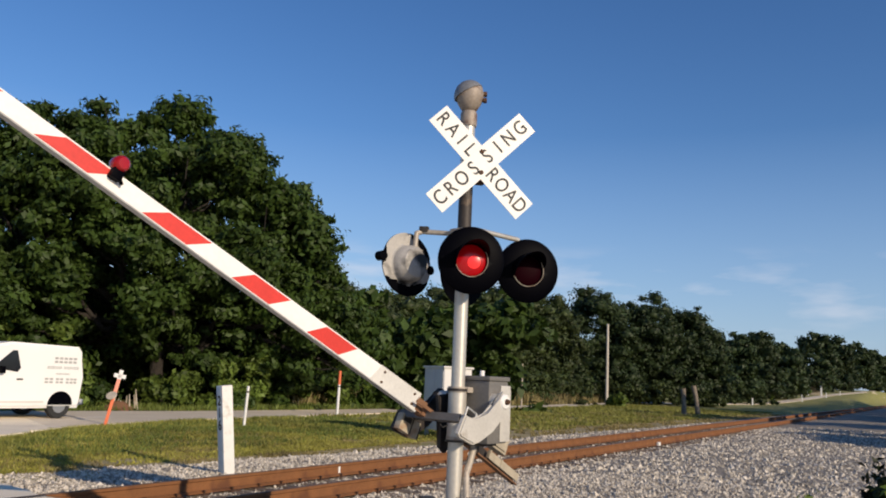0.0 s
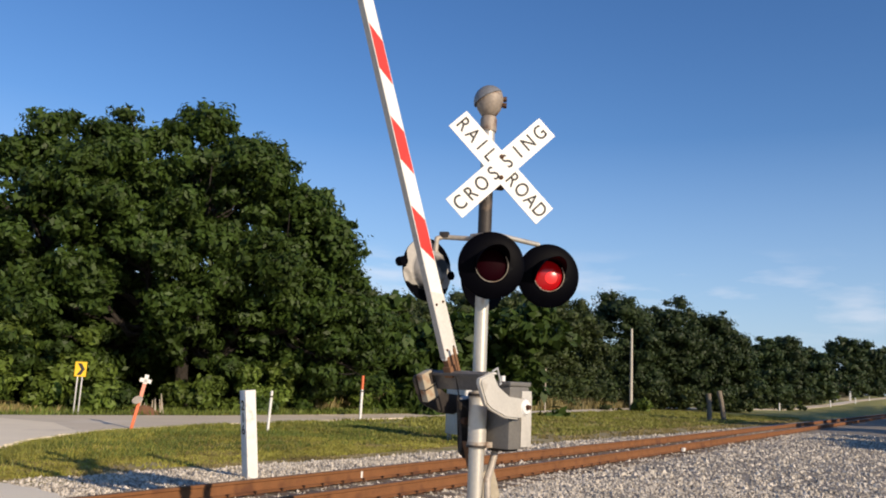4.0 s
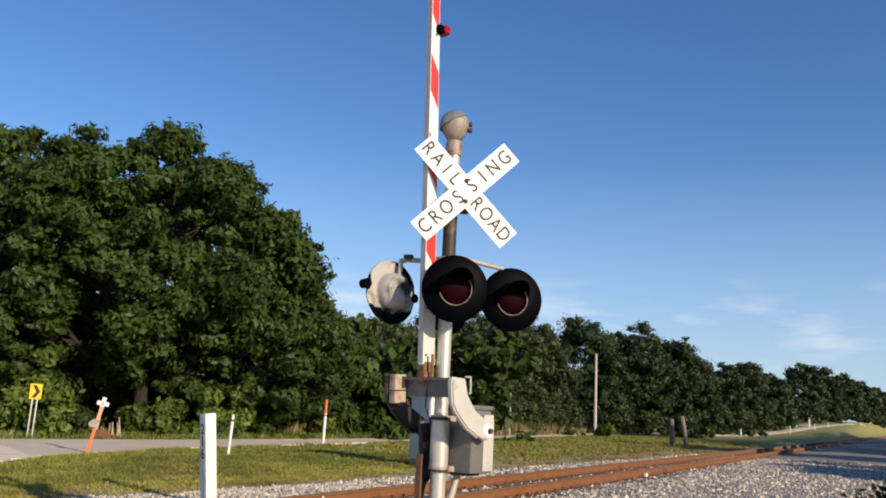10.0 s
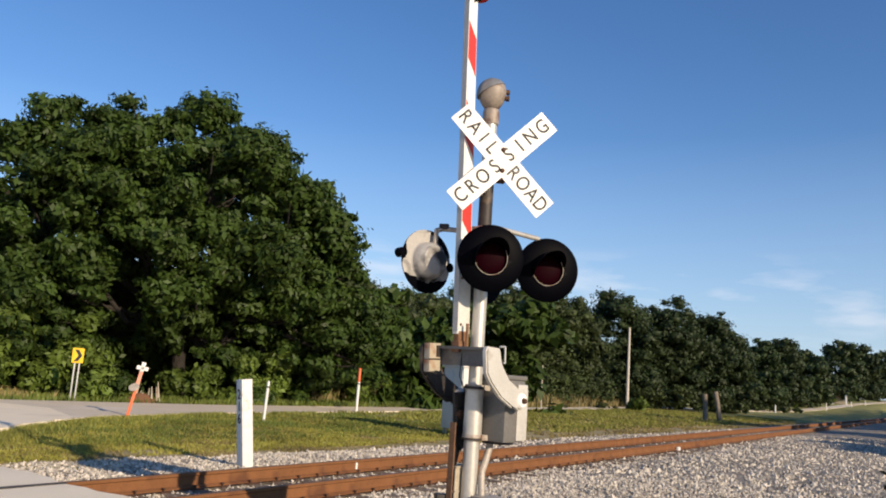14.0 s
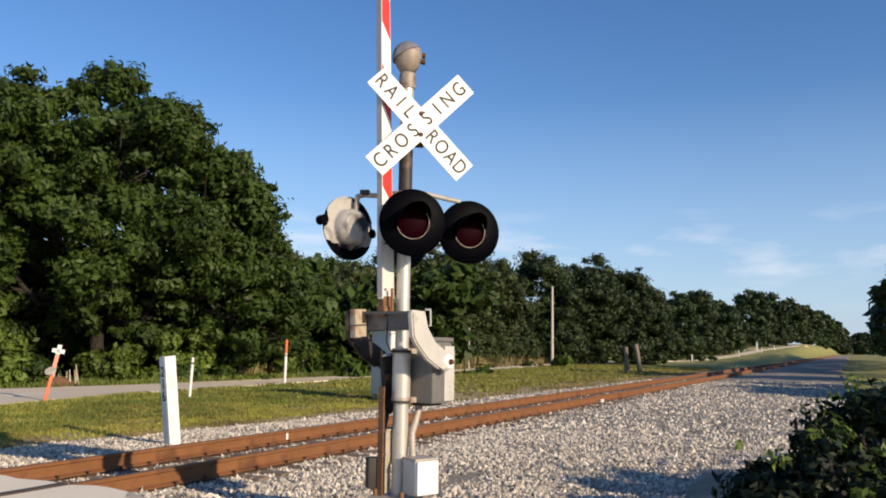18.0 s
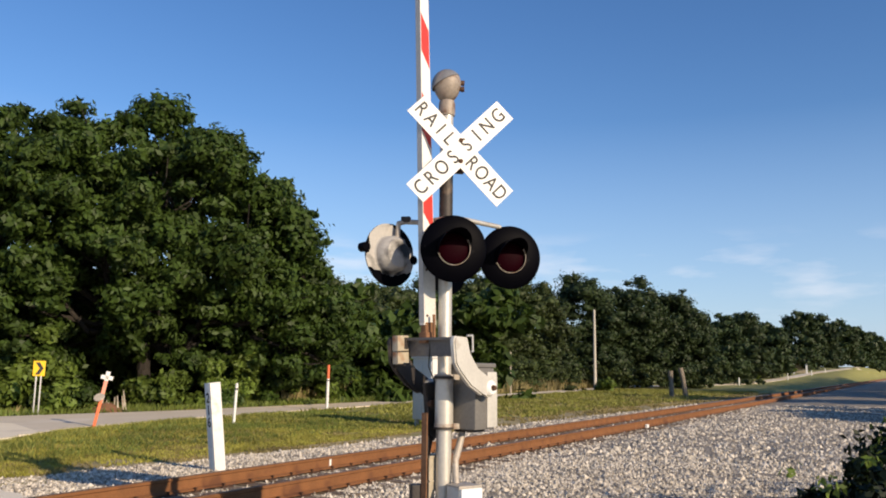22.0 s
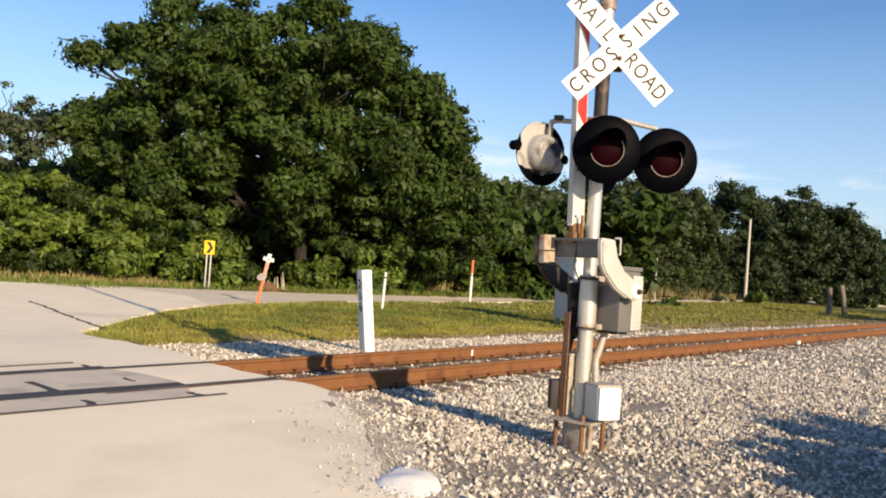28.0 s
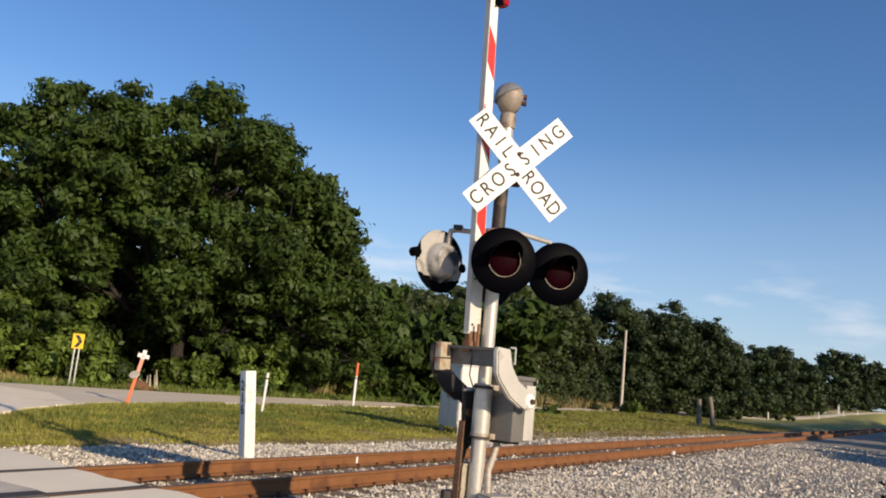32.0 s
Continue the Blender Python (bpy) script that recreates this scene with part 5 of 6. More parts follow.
# ---- van ----
VAN_Y = 19.3
van = thing("van", pose(9.15, VAN_Y, -0.13), "white panel van driving along the far road", "van")
bm = bmesh.new()
side = [(-0.05, 0.45), (-0.05, 1.2), (-0.12, 1.95), (-0.25, 2.1), (-2.35, 2.14), (-2.75, 2.06), (-3.3, 1.4), (-3.95, 1.18), (-4.1, 0.95), (-4.15, 0.42), (-4.05, 0.29), (-0.1, 0.29)]
bm_prism(bm, side, 1.95, pose(0, 0, 0), 0.07)
part("body", bm, M["van_white"], van, "white panel body")
bm = bmesh.new()
bm_prism(bm, [(-2.2, 1.9), (-2.33, 1.9), (-2.87, 1.4), (-2.13, 1.3), (-2.05, 1.42)], 0.02, pose(0, -0.978, 0))
part("side_window", bm, M["dark_glass"], van, "dark cab window", smooth=False)
bm = bmesh.new()
bm_box(bm, 0.02, 1.6, 0.62, pose(-3.06, 0, 1.74, 0, -40, 0))
part("windscreen", bm, M["dark_glass"], van, "dark windscreen", smooth=False)
for y in (-0.985, 0.985):
    bm = bmesh.new()
    bm_prism(bm, [(-1.25, 0.5), (-2.75, 0.5), (-2.75, 0.44), (-1.25, 0.44)], 0.03, pose(0, y, 0), 0.008)
    part("side_trim", bm, M["cabinet"], van, smooth=False)
bm = bmesh.new()
bm_box(bm, 0.14, 1.9, 0.16, pose(0.0, 0, 0.47), 0.03)
part("rear_bumper", bm, M["galv"], van)
bm = bmesh.new()
bm_box(bm, 0.2, 1.9, 0.18, pose(-4.13, 0, 0.4), 0.04)
part("front_bumper", bm, M["galv"], van)
bm = bmesh.new()
bm_box(bm, 0.12, 0.16, 0.2, pose(-2.62, -1.06, 1.35), 0.03)
part("mirror", bm, M["black"], van, "black door mirror")
for x0, x1, z, h in ((-0.3, -1.05, 1.68, 0.17), (-0.22, -0.72, 1.46, 0.07), (-0.78, -1.25, 1.46, 0.07), (-0.5, -0.95, 1.28, 0.04), (-0.24, -0.62, 1.08, 0.15), (-0.68, -0.95, 1.08, 0.15), (-1.0, -1.3, 1.08, 0.15)):
    bm = bmesh.new()
    n = max(2, int((x0 - x1) / (h * 0.8)))
    for k in range(n):
        a, b = x0 + (x1 - x0) * (k + 0.14) / n, x0 + (x1 - x0) * (k + 0.86) / n
        bm_prism(bm, [(a, z + h / 2), (b, z + h / 2), (b, z + h * 0.12), (a, z + h * 0.12)], 0.006, pose(0, -0.977, 0))
        bm_prism(bm, [(a, z - h * 0.12), (b, z - h * 0.12), (b, z - h / 2), (a, z - h / 2)], 0.006, pose(0, -0.977, 0))
    part("lettering_bar", bm, M["grey_side"], van, "faded grey lettering", smooth=False)
bm = bmesh.new()
bm_prism(bm, [(-1.95, 1.12), (-2.13, 1.12), (-2.13, 1.08), (-1.95, 1.08)], 0.03, pose(0, -0.98, 0))
part("door_handle", bm, M["black"], van, "black door handle", smooth=False)
wheels = []
for x in (-0.72, -3.3):
    for y in (-0.86, 0.86):
        wh = new("wheel")
        wh.parent, wh.matrix_basis = van, pose(x, y, 0.35)
        wheels.append((wh, x, y))
        bm = bmesh.new()
        bm_lathe(bm, [(0.2, -0.1), (0.33, -0.11), (0.36, -0.08), (0.36, 0.08), (0.33, 0.11), (0.2, 0.1)], 28, pose(0, 0, 0, 90, 0, 0))
        part("tyre", bm, M["rubber"], wh, "black tyre")
        bm = bmesh.new()
        bm_lathe(bm, [(0, -0.09), (0.06, -0.1), (0.1, -0.07), (0.2, -0.09), (0.21, -0.1), (0.21, 0.1), (0, 0.1)], 20, pose(0, 0, 0, 90, 0, 0))
        for k in range(6):
            a = radians(60 * k)
            bm_box(bm, 0.03, 0.02, 0.03, pose(0.14 * math.cos(a), -0.085 * (1 if y < 0 else -1), 0.14 * math.sin(a)))
        part("rim", bm, M["chrome"], wh, "steel rim")
    bm = bmesh.new()
    ring = [(0.40 * math.cos(radians(a)), 0.40 * math.sin(radians(a))) for a in range(0, 181, 15)]
    bm_prism(bm, [(x + a, 0.38 + b) for a, b in ring], 0.012, pose(0, -0.975, 0))
    part("wheel_arch", bm, M["black"], van, "dark wheel arch", smooth=False)


# ---- plants ----
def leaf_cloud(rng, centres, radii, n, size, flat=0.15, squash=0.72, shell=0.42, rough=0.42, messy=0.5):
    """Loose leaf sprays scattered through the outer part of many small clumps."""
    k = rng.choice(len(centres), n, p=(radii ** 2) / (radii ** 2).sum())
    d = rng.normal(size=(n, 3))
    d /= np.linalg.norm(d, axis=1)[:, None]
    r = rng.random(n) ** shell
    wob = 1 + rough * np.sin(d[:, 0] * 5 + k) * np.sin(d[:, 1] * 5 + 2.3 * k) + rng.normal(0, 0.27 * rough, n)
    p = centres[k] + d * (radii[k] * r * wob)[:, None] * np.array([1.15, 1.15, squash])
    nrm = 1.0 * d + rng.normal(0, messy, (n, 3)) + np.array([0, 0, flat])
    nrm /= np.linalg.norm(nrm, axis=1)[:, None]
    u = np.cross(nrm, rng.normal(size=(n, 3)))
    u /= np.linalg.norm(u, axis=1)[:, None]
    v = np.cross(nrm, u)
    s = size * rng.uniform(0.6, 1.35, n)
    a, b = u * s[:, None], v * (s * 0.62)[:, None]
    droop = -nrm * (s * 0.18)[:, None]
    return np.stack([p - a + droop, p - b * rng.uniform(0.6, 1, (n, 1)), p + a + droop, p + b * rng.uniform(0.6, 1, (n, 1))], axis=1)


def clumps(rng, lobes, per, size):
    """Small clumps set round the skins of big lobes (x, y, z, rx, ry, rz)."""
    cs, rs = [], []
    for x, y, z, rx, ry, rz in lobes:
        n = max(3, int(per * (rx * ry + rx * rz + ry * rz) / 3))
        d = rng.normal(size=(n, 3))
        d /= np.linalg.norm(d, axis=1)[:, None]
        d[:, 2] = np.where(d[:, 2] < -0.55, -d[:, 2], d[:, 2])
        r = np.where(rng.random((n, 1)) < 0.7, rng.uniform(0.82, 1.06, (n, 1)), rng.uniform(0.3, 0.8, (n, 1)))
        cs.append(np.array([x, y, z]) + d * r * np.array([rx, ry, rz]))
        rs.append(size * (0.42 + 1.25 * rng.random(n) ** 1.5))
    return np.concatenate(cs), np.concatenate(rs)


def limb(bm, rng, p, q, r0, r1, bend=0.12, n=4):
    p, q = Vector(p), Vector(q)
    pts = [p.lerp(q, k / n) + Vector([rng.uniform(-1, 1) * bend * (q - p).length * (0 < k < n) for _ in range(3)]) for k in range(n + 1)]
    for k in range(n):
        bm_tube(bm, pts[k], pts[k + 1], r0 + (r1 - r0) * k / n, r0 + (r1 - r0) * (k + 1) / n, seg=8)


def ball():
    bm = bmesh.new()
    bmesh.ops.create_icosphere(bm, subdivisions=1, radius=1.0)
    bm.verts.ensure_lookup_table()
    out = np.array([v.co[:] for v in bm.verts]), np.array([[v.index for v in f.verts] for f in bm.faces])
    bm.free()
    return out


BALL = ball()


def tree(name, x, y, lobes, seed, leaves, leaf_size, clump=0.9, per=1.2, trunk=0.4, fork=2.5, material="leaf_oak", label="", limbs=True, category="tree", shell=0.42, rough=0.42, messy=0.5, mass=0.0):
    """Lobes are in the tree's own space. Trunk, limbs that reach into the lobes, and a crown of leaf sprays."""
    rng = np.random.default_rng(seed)
    pr = random.Random(seed)
    th = thing(name, pose(x, y, foot(x, y) - 0.05), label, category)
    if limbs:
        bm = bmesh.new()
        limb(bm, pr, (0, 0, 0), (pr.uniform(-0.3, 0.3), pr.uniform(-0.3, 0.3), fork), trunk, trunk * 0.75, 0.03)
        bm_tube(bm, (0, 0, -0.1), (0, 0, 0.5), trunk * 1.5, trunk, seg=12)
        part("trunk", bm, M["bark"], th, "rough dark trunk")
        for lx, ly, lz, rx, ry, rz in lobes:
            bm = bmesh.new()
            limb(bm, pr, (0, 0, fork * 0.9), (lx, ly, lz), trunk * 0.5, trunk * 0.16)
            for _ in range(5):
                e = (lx + pr.uniform(-0.55, 0.55) * rx, ly + pr.uniform(-0.55, 0.55) * ry, lz + pr.uniform(-0.2, 0.7) * rz)
                limb(bm, pr, (lx * 0.75, ly * 0.75, fork + (lz - fork) * 0.75), e, trunk * 0.18, 0.02)
            part("limb", bm, M["bark"], th)
    cs, rs = clumps(rng, lobes, per, clump)
    q = leaf_cloud(rng, cs, rs, leaves, leaf_size, shell=shell, rough=rough, messy=messy)
    ob = new("crown", quads_mesh("crown", q, M[material]))
    ob.parent = th
    if mass:
        # the dense inner foliage below the outer leaves
        base, tri = BALL
        v = base[None] * (rs * mass)[:, None, None] * rng.uniform(0.65, 1.2, (len(rs), len(base), 1)) * np.array([1.15, 1.15, 0.72]) + cs[:, None]
        f = tri[None] + len(base) * np.arange(len(rs))[:, None, None]
        inner = new("inner_foliage", raw_mesh("inner_foliage", v.reshape(-1, 3).tolist(), f.reshape(-1, 3).tolist(), M[material], True))
        inner.parent = th
    return th


# the big spreading oak beyond the road: lobes along its width, which runs across the view
OAK = (19.5, 27.6)
ACROSS, DEEP = Vector((0.80, -0.60)), Vector((0.60, 0.80))


def lobe(s, d, z, rs, rz):
    p = ACROSS * s + DEEP * d
    return (p.x, p.y, z, rs * 0.95, rs * 0.95, rz)


oak_lobes = [lobe(-2.8, 0, 11.7, 2.4, 2.2), lobe(-0.3, 0, 12.2, 1.7, 2.1), lobe(2.2, 0.2, 10.9, 2.3, 2.0), lobe(-5.3, 0, 10.9, 2.3, 2.0), lobe(4.5, 0, 9.1, 2.2, 2.0), lobe(-7.6, 0, 9.9, 2.0, 1.7), lobe(-10.4, 0, 9.9, 0.9, 0.6),
             lobe(6.4, -0.6, 7.8, 1.7, 1.7), lobe(7.3, -0.3, 6.3, 1.3, 1.3), lobe(8.7, 0, 5.2, 1.0, 0.9), lobe(-8.8, 0, 6.8, 1.9, 1.8), lobe(-3.4, -3.2, 8.7, 2.7, 2.3), lobe(0.6, -3.4, 9.4, 2.8, 2.4),
             lobe(-6.6, -2.6, 7.6, 2.5, 2.1), lobe(3.8, -3.2, 7.4, 2.5, 2.1), lobe(-2.4, -3.8, 6.3, 2.7, 2.0), lobe(1.8, -3.8, 6.0, 2.6, 2.0), lobe(5.9, -2.4, 5.4, 2.2, 1.9), lobe(-7.4, -2.5, 5.2, 2.3, 1.8),
             lobe(7.9, -1, 4.0, 1.8, 1.8), lobe(0, 2, 8.8, 4.2, 3.4), lobe(-5.0, 1.5, 6.4, 3.4, 3.0), lobe(4.6, 1.5, 6.0, 3.1, 2.9), lobe(-4.8, -3.2, 4.4, 2.4, 1.7), lobe(0.2, -3.4, 4.5, 2.5, 1.6),
             lobe(4.4, -2.8, 4.0, 2.3, 1.8), lobe(7.0, 2.2, 3.6, 2.5, 2.6), lobe(-8.2, 2.5, 3.8, 2.4, 2.5), lobe(7.4, -2.4, 2.4, 1.9, 1.7), lobe(5.4, -1.2, 2.2, 2.2, 1.7), lobe(0.2, 1.2, 3.4, 3.2, 2.6), lobe(-5, 0.4, 2.8, 2.8, 2.2), lobe(-0.6, -2.6, 7.2, 2.4, 1.6), lobe(-0.2, -1.8, 2.6, 1.8, 1.4)]
tree("oak_tree", OAK[0], OAK[1], [(x * 1.045, y * 1.045, z + 0.4 * (z > 6) + 0.1 * (z > 9), rx * 1.04, ry * 1.04, rz * 1.04) for x, y, z, rx, ry, rz in oak_lobes], 11, 240000, 0.163, 0.62, 4.6, 0.34, 3.6, "leaf_oak", "large spreading dark green oak with sunlit leaves", shell=0.34, rough=0.42)

# dark undergrowth behind the oak's trunk
for k in range(16):
    p = Vector(OAK) + ACROSS * (-14 + 2.3 * k) + DEEP * (4.6 + (k % 3) * 0.9)
    h = 5.0 + 0.7 * (k % 4)
    lb = [(0, 0, h * f, 2.5, 2.5, 0.24 * h) for f in (0.12, 0.45, 0.72)]
    tree("undergrowth", p.x, p.y, lb, 60 + k, 2500, 0.42, 0.7, 2.4, 0.06, 0.6, "leaf_oak", "dense shaded undergrowth behind the oak", limbs=False, category="shrub")

for k in range(9):
    p = Vector(OAK) + ACROSS * (-15 + 3.4 * k) + DEEP * 10
    lb = [(0, 0, z, 2.6, 2.6, 1.5) for z in (0.8, 2.6, 4.4)]
    tree("undergrowth", p.x, p.y, lb, 90 + k, 2500, 0.45, 0.8, 2.4, 0.06, 0.6, "leaf_oak", "dense shaded undergrowth behind the oak", limbs=False, category="shrub")

# shrubs below the oak along the far edge of the road
rs = random.Random(21)
spots = []
CAVE = (13.8, 17.3)  # dark opening in the row of shrubs before the trunk
for k in range(26):
    s = -17 + 1.25 * k + rs.uniform(-0.4, 0.4)
    d = -6.2 + rs.uniform(-0.8, 1.2)
    p = Vector(OAK) + ACROSS * s + DEEP * d
    if p.y < 23.6:
        p.y = 23.6 + rs.uniform(0, 0.8)
    if CAVE[0] < p.x < CAVE[1]:
        continue
    h = rs.uniform(2.6, 3.6) if s < -4.5 else rs.uniform(0.9, 1.5) if s < 4 else rs.uniform(1.6, 2.6)
    spots.append((p.x, p.y, h))
for k, (x, y, h) in enumerate(spots):
    lb = [(rs.uniform(-0.5, 0.5), rs.uniform(-0.4, 0.4), h * f, 0.75 + 0.3 * h, 0.75 + 0.3 * h, 0.45 * h) for f in (0.35, 0.7)]
    tree("shrub", x, y, lb, 100 + k, int(1500 * h), 0.14, 0.42, 3.0, 0.05, 0.4, "leaf_bright" if k % 3 else "leaf_oak", "sunlit green shrub at the foot of the oak", limbs=False, category="shrub")

# taller thicket and a thin grey tree further along the road
for k, (x, y, h, m0) in enumerate(((8.4, 33.2, 4.2, "leaf_bright"), (5.5, 33.0, 4.4, "leaf_bright"), (11.0, 34.5, 4.6, "leaf_oak"), (2.5, 34.5, 5.0, "leaf_bright"), (-8.5, 37, 5.0, "leaf_bright"))):
    lb = [(rs.uniform(-1, 1), rs.uniform(-1, 1), h * f, 2.4, 2.4, 0.28 * h) for f in (0.25, 0.5, 0.75)]
    tree("thicket", x, y, lb, 140 + k, 6500, 0.2, 0.6, 2.2, 0.09, 1.0, m0, "dense green roadside thicket", category="thicket")

for k, (x, y, h) in enumerate(((15.0, 39.5, 8.4), (13.2, 40.0, 8.8), (11.2, 41.0, 9.4), (9.0, 42.0, 8.2), (6.2, 42.5, 8.4), (3.2, 43, 8.8))):
    lb = [(rs.uniform(-1.1, 1.1), rs.uniform(-1.1, 1.1), h * f, 1.9 - 1.3 * (f - 0.3), 1.9 - 1.3 * (f - 0.3), 0.13 * h) for f in (0.3, 0.42, 0.55, 0.65, 0.78, 0.9)]
    tree("thin_tree", x, y, lb, 160 + k, 5500, 0.15, 0.6, 2.6, 0.12, 3.0, "leaf_grey", "thin greyish tree with sparse leaves")

# tree line behind: (heading from the camera, distance, height, half width)
far_trees = [(41.5, 62, 10.0, 5.4), (37.5, 66, 9.2, 5.0), (34.2, 70, 9.0, 5.2), (31.2, 72, 9.6, 4.8), (28.2, 74, 11.0, 4.8), (25.4, 80, 11.8, 4.6), (23.3, 82, 10.6, 3.4),
             (20.2, 92, 11.9, 4.4), (18.0, 94, 11.6, 4.4), (16.3, 97, 11.6, 3.8), (13.9, 100, 11.0, 3.8), (12.9, 101, 9.2, 2.6), (11.1, 140, 10.6, 4.4), (9.7, 165, 12.0, 4.8), (8.1, 190, 11.2, 5.0), (6.2, 235, 15.0, 6.0),
             (5.0, 270, 15.2, 6.0), (3.9, 300, 14.4, 6.0), (2.9, 370, 14.8, 6.4), (2.0, 470, 17.0, 7.0), (1.25, 620, 19.5, 7.0), (0.75, 640, 17.0, 5.0), (-0.5, 700, 15.0, 12.0), (-1.7, 720, 14.0, 13.0), (-3.2, 740, 14.0, 14.0)]
EX, EY = -6.4, -3.7
for k, (az, dist, h, hw) in enumerate(far_trees):
    h = h * (1.04 if k < 7 else 1.1)
    x, y = EX + dist * math.cos(radians(az)), EY + dist * math.sin(radians(az))
    pr = random.Random(300 + k)
    lb = [(0, 0, h * 0.80, hw * 0.5, hw * 0.5, h * 0.18), (0, 0, h * 0.5, hw * 0.85, hw * 0.85, h * 0.34), (0, 0, h * 0.2, hw * 0.98, hw * 0.98, h * 0.22)]
    for i in range(20):
        a, f = i * 2.4 + pr.uniform(-0.3, 0.3), (1.1, 0.98, 0.8, 0.5)[i % 4]
        z = (0.12, 0.32, 0.53, 0.72)[i % 4]
        lb.append((hw * f * math.cos(a) * 0.8, hw * f * math.sin(a) * 0.8, h * (z + pr.uniform(-0.06, 0.08)), hw * pr.uniform(0.22, 0.42), hw * pr.uniform(0.22, 0.42), h * pr.uniform(0.1, 0.16)))
    tree("woodland_tree", x, y, lb, 200 + k, 17000 if k < 15 else 8000, (0.0021 if k < 15 else 0.0022) * dist, 0.11 * hw + 0.34, 2.8, 0.16, 1.4, "leaf_far" if k < 7 else "leaf_wood", "dark green tree in the line behind the lane", limbs=k < 5, shell=0.22, rough=0.4, messy=0.32, mass=0.62)
    if 2 < k < 13:
        # low scrub in front of the trunks
        d2 = dist - hw * 1.1
        sb = [(c * hw * 0.7 * math.sin(radians(az)), -c * hw * 0.7 * math.cos(radians(az)), 0.7 + 0.3 * pr.random(), hw * 0.5, hw * 0.5, 1.0 + 0.8 * pr.random()) for c in (-1.2, -0.4, 0.4, 1.2)]
        tree("woodland_scrub", EX + d2 * math.cos(radians(az)), EY + d2 * math.sin(radians(az)), sb, 260 + k, 1800, 0.0022 * dist, 0.5, 3.0, 0.1, 1.0, "leaf_far", "low scrub at the edge of the wood", limbs=False, category="shrub")
# thick scrub that closes the wood behind the front row
for k in range(16):
    az, dist = 42 - 2.05 * k, 86 + 5.5 * k
    x, y = EX + dist * math.cos(radians(az)), EY + dist * math.sin(radians(az))
    lb = [(c * 3.2, -c * 2.0, z, 3.6, 3.6, 2.4) for c in (-1.2, 0, 1.2) for z in (2.0, 5.0)]
    tree("woodland_scrub", x, y, lb, 330 + k, 2200, 0.005 * dist, 0.9, 1.8, 0.1, 1.0, "leaf_far", "dark scrub between the trees", limbs=False, category="shrub")

# bushes on the near side of the track, and a taller tree among them
for k, (x, y, h, wd) in enumerate(((0.85, -3.35, 1.22, 0.74), (1.6, -3.85, 1.34, 0.85), (0.2, -3.95, 1.05, 0.55), (2.5, -4.05, 1.5, 1.0), (3.3, -4.4, 1.58, 1.05), (4.2, -4.8, 1.5, 1.0), (5.8, -5.4, 1.5, 1.1))):
    lb = [(rs.uniform(-0.15, 0.15), rs.uniform(-0.15, 0.15), h * f, wd * g, wd * g, 0.27 * h) for f, g in ((0.15, 0.95), (0.36, 0.95), (0.52, 0.9), (0.68, 0.72))]
    lb += [(wd * 0.7 * math.cos(a + k), wd * 0.7 * math.sin(a + k), h * rs.uniform(0.15, 0.4), 0.4 * wd, 0.4 * wd, 0.2 * h) for a in (0, 1.6, 3.1, 4.5)]
    bush = tree("bush", x, y, lb, 400 + k, 11000 if k < 5 else 4000, 0.054, 0.19, 30.0, 0.03, 0.2, "leaf_bush", "leafy green bush on the gravel verge, shade in its leaf colour", category="bush")
    # sprigs at the top, their sunlight put into a brighter leaf colour
    sr = np.random.default_rng(700 + k)
    tips = np.stack([sr.uniform(-0.8, 0.8, 9) * wd, sr.uniform(-0.8, 0.8, 9) * wd, h * sr.uniform(0.78, 1.0, 9)], 1)
    sprig = new("sprigs", quads_mesh("sprigs", leaf_cloud(sr, tips, np.full(9, 0.1), 150, 0.036, flat=0.6), M["leaf_bright"]))
    sprig.parent = bush
    tagged(sprig, "top leaves coloured as if sunlit", kind="stuff")
for k, (x, y, h, wd) in enumerate(((50.5, 27.0, 5.6, 1.5), (160, 26, 3.0, 4.0), (172, 25.5, 4.2, 4.0), (185, 25.2, 5.6, 4.5), (200, 25.0, 6.6, 5.0), (236, 24, 5.0, 5.0), (66.4, 20.9, 1.0, 0.8), (50, 25.5, 2.9, 1.6), (53, 26.5, 2.4, 1.5), (45.5, 26.5, 2.2, 1.4), (66, 27.5, 2.6, 1.8), (102, 27.6, 2.4, 2.2), (96, 28.6, 2.2, 2.0), (114, 28.4, 4.0, 3.0), (121, 28.0, 4.6, 3.2), (130, 27.4, 4.2, 3.0))):
    lb = [(0, 0, h * f, wd * g, wd * g, 0.3 * h) for f, g in ((0.25, 1.0), (0.6, 0.75))]
    tree("lane_shrub", x, y, lb, 430 + k, 1600, 0.14 + 0.001 * x, 0.35, 2.5, 0.04, 0.3, "leaf_bright", "bright green shrub beside the lane", messy=0.35, limbs=False, category="shrub")
# trees that shade the track further off
for k, (x, y, h) in enumerate(((25.0, -7.2, 2.5), (29, -8.0, 3.4), (34.5, -8.6, 4.4), (45.5, -11.2, 10.6), (48, -9, 8.5), *((61 + 6.5 * i, -9 - 0.06 * i, 9 + (i * 7) % 5 * 0.5) for i in range(22)))):
    wd = min(3.4, 0.55 * h)
    lb = [(0, 0, h * 0.5, wd, wd, h * 0.3), (0.3 * wd, 0.15 * wd, h * 0.75, 0.8 * wd, 0.8 * wd, h * 0.2), (-0.3 * wd, -0.15 * wd, h * 0.3, wd, wd, h * 0.25)]
    tree("trackside_tree", x, y, lb, 470 + k, 9000 if 1 < k < 5 else 2000, 0.18 if 1 < k < 5 else 0.55, 0.55, 3.0, 0.25, 0.4 * h, "leaf_far", "dark tree beside the track", limbs=k < 5, mass=0.75)


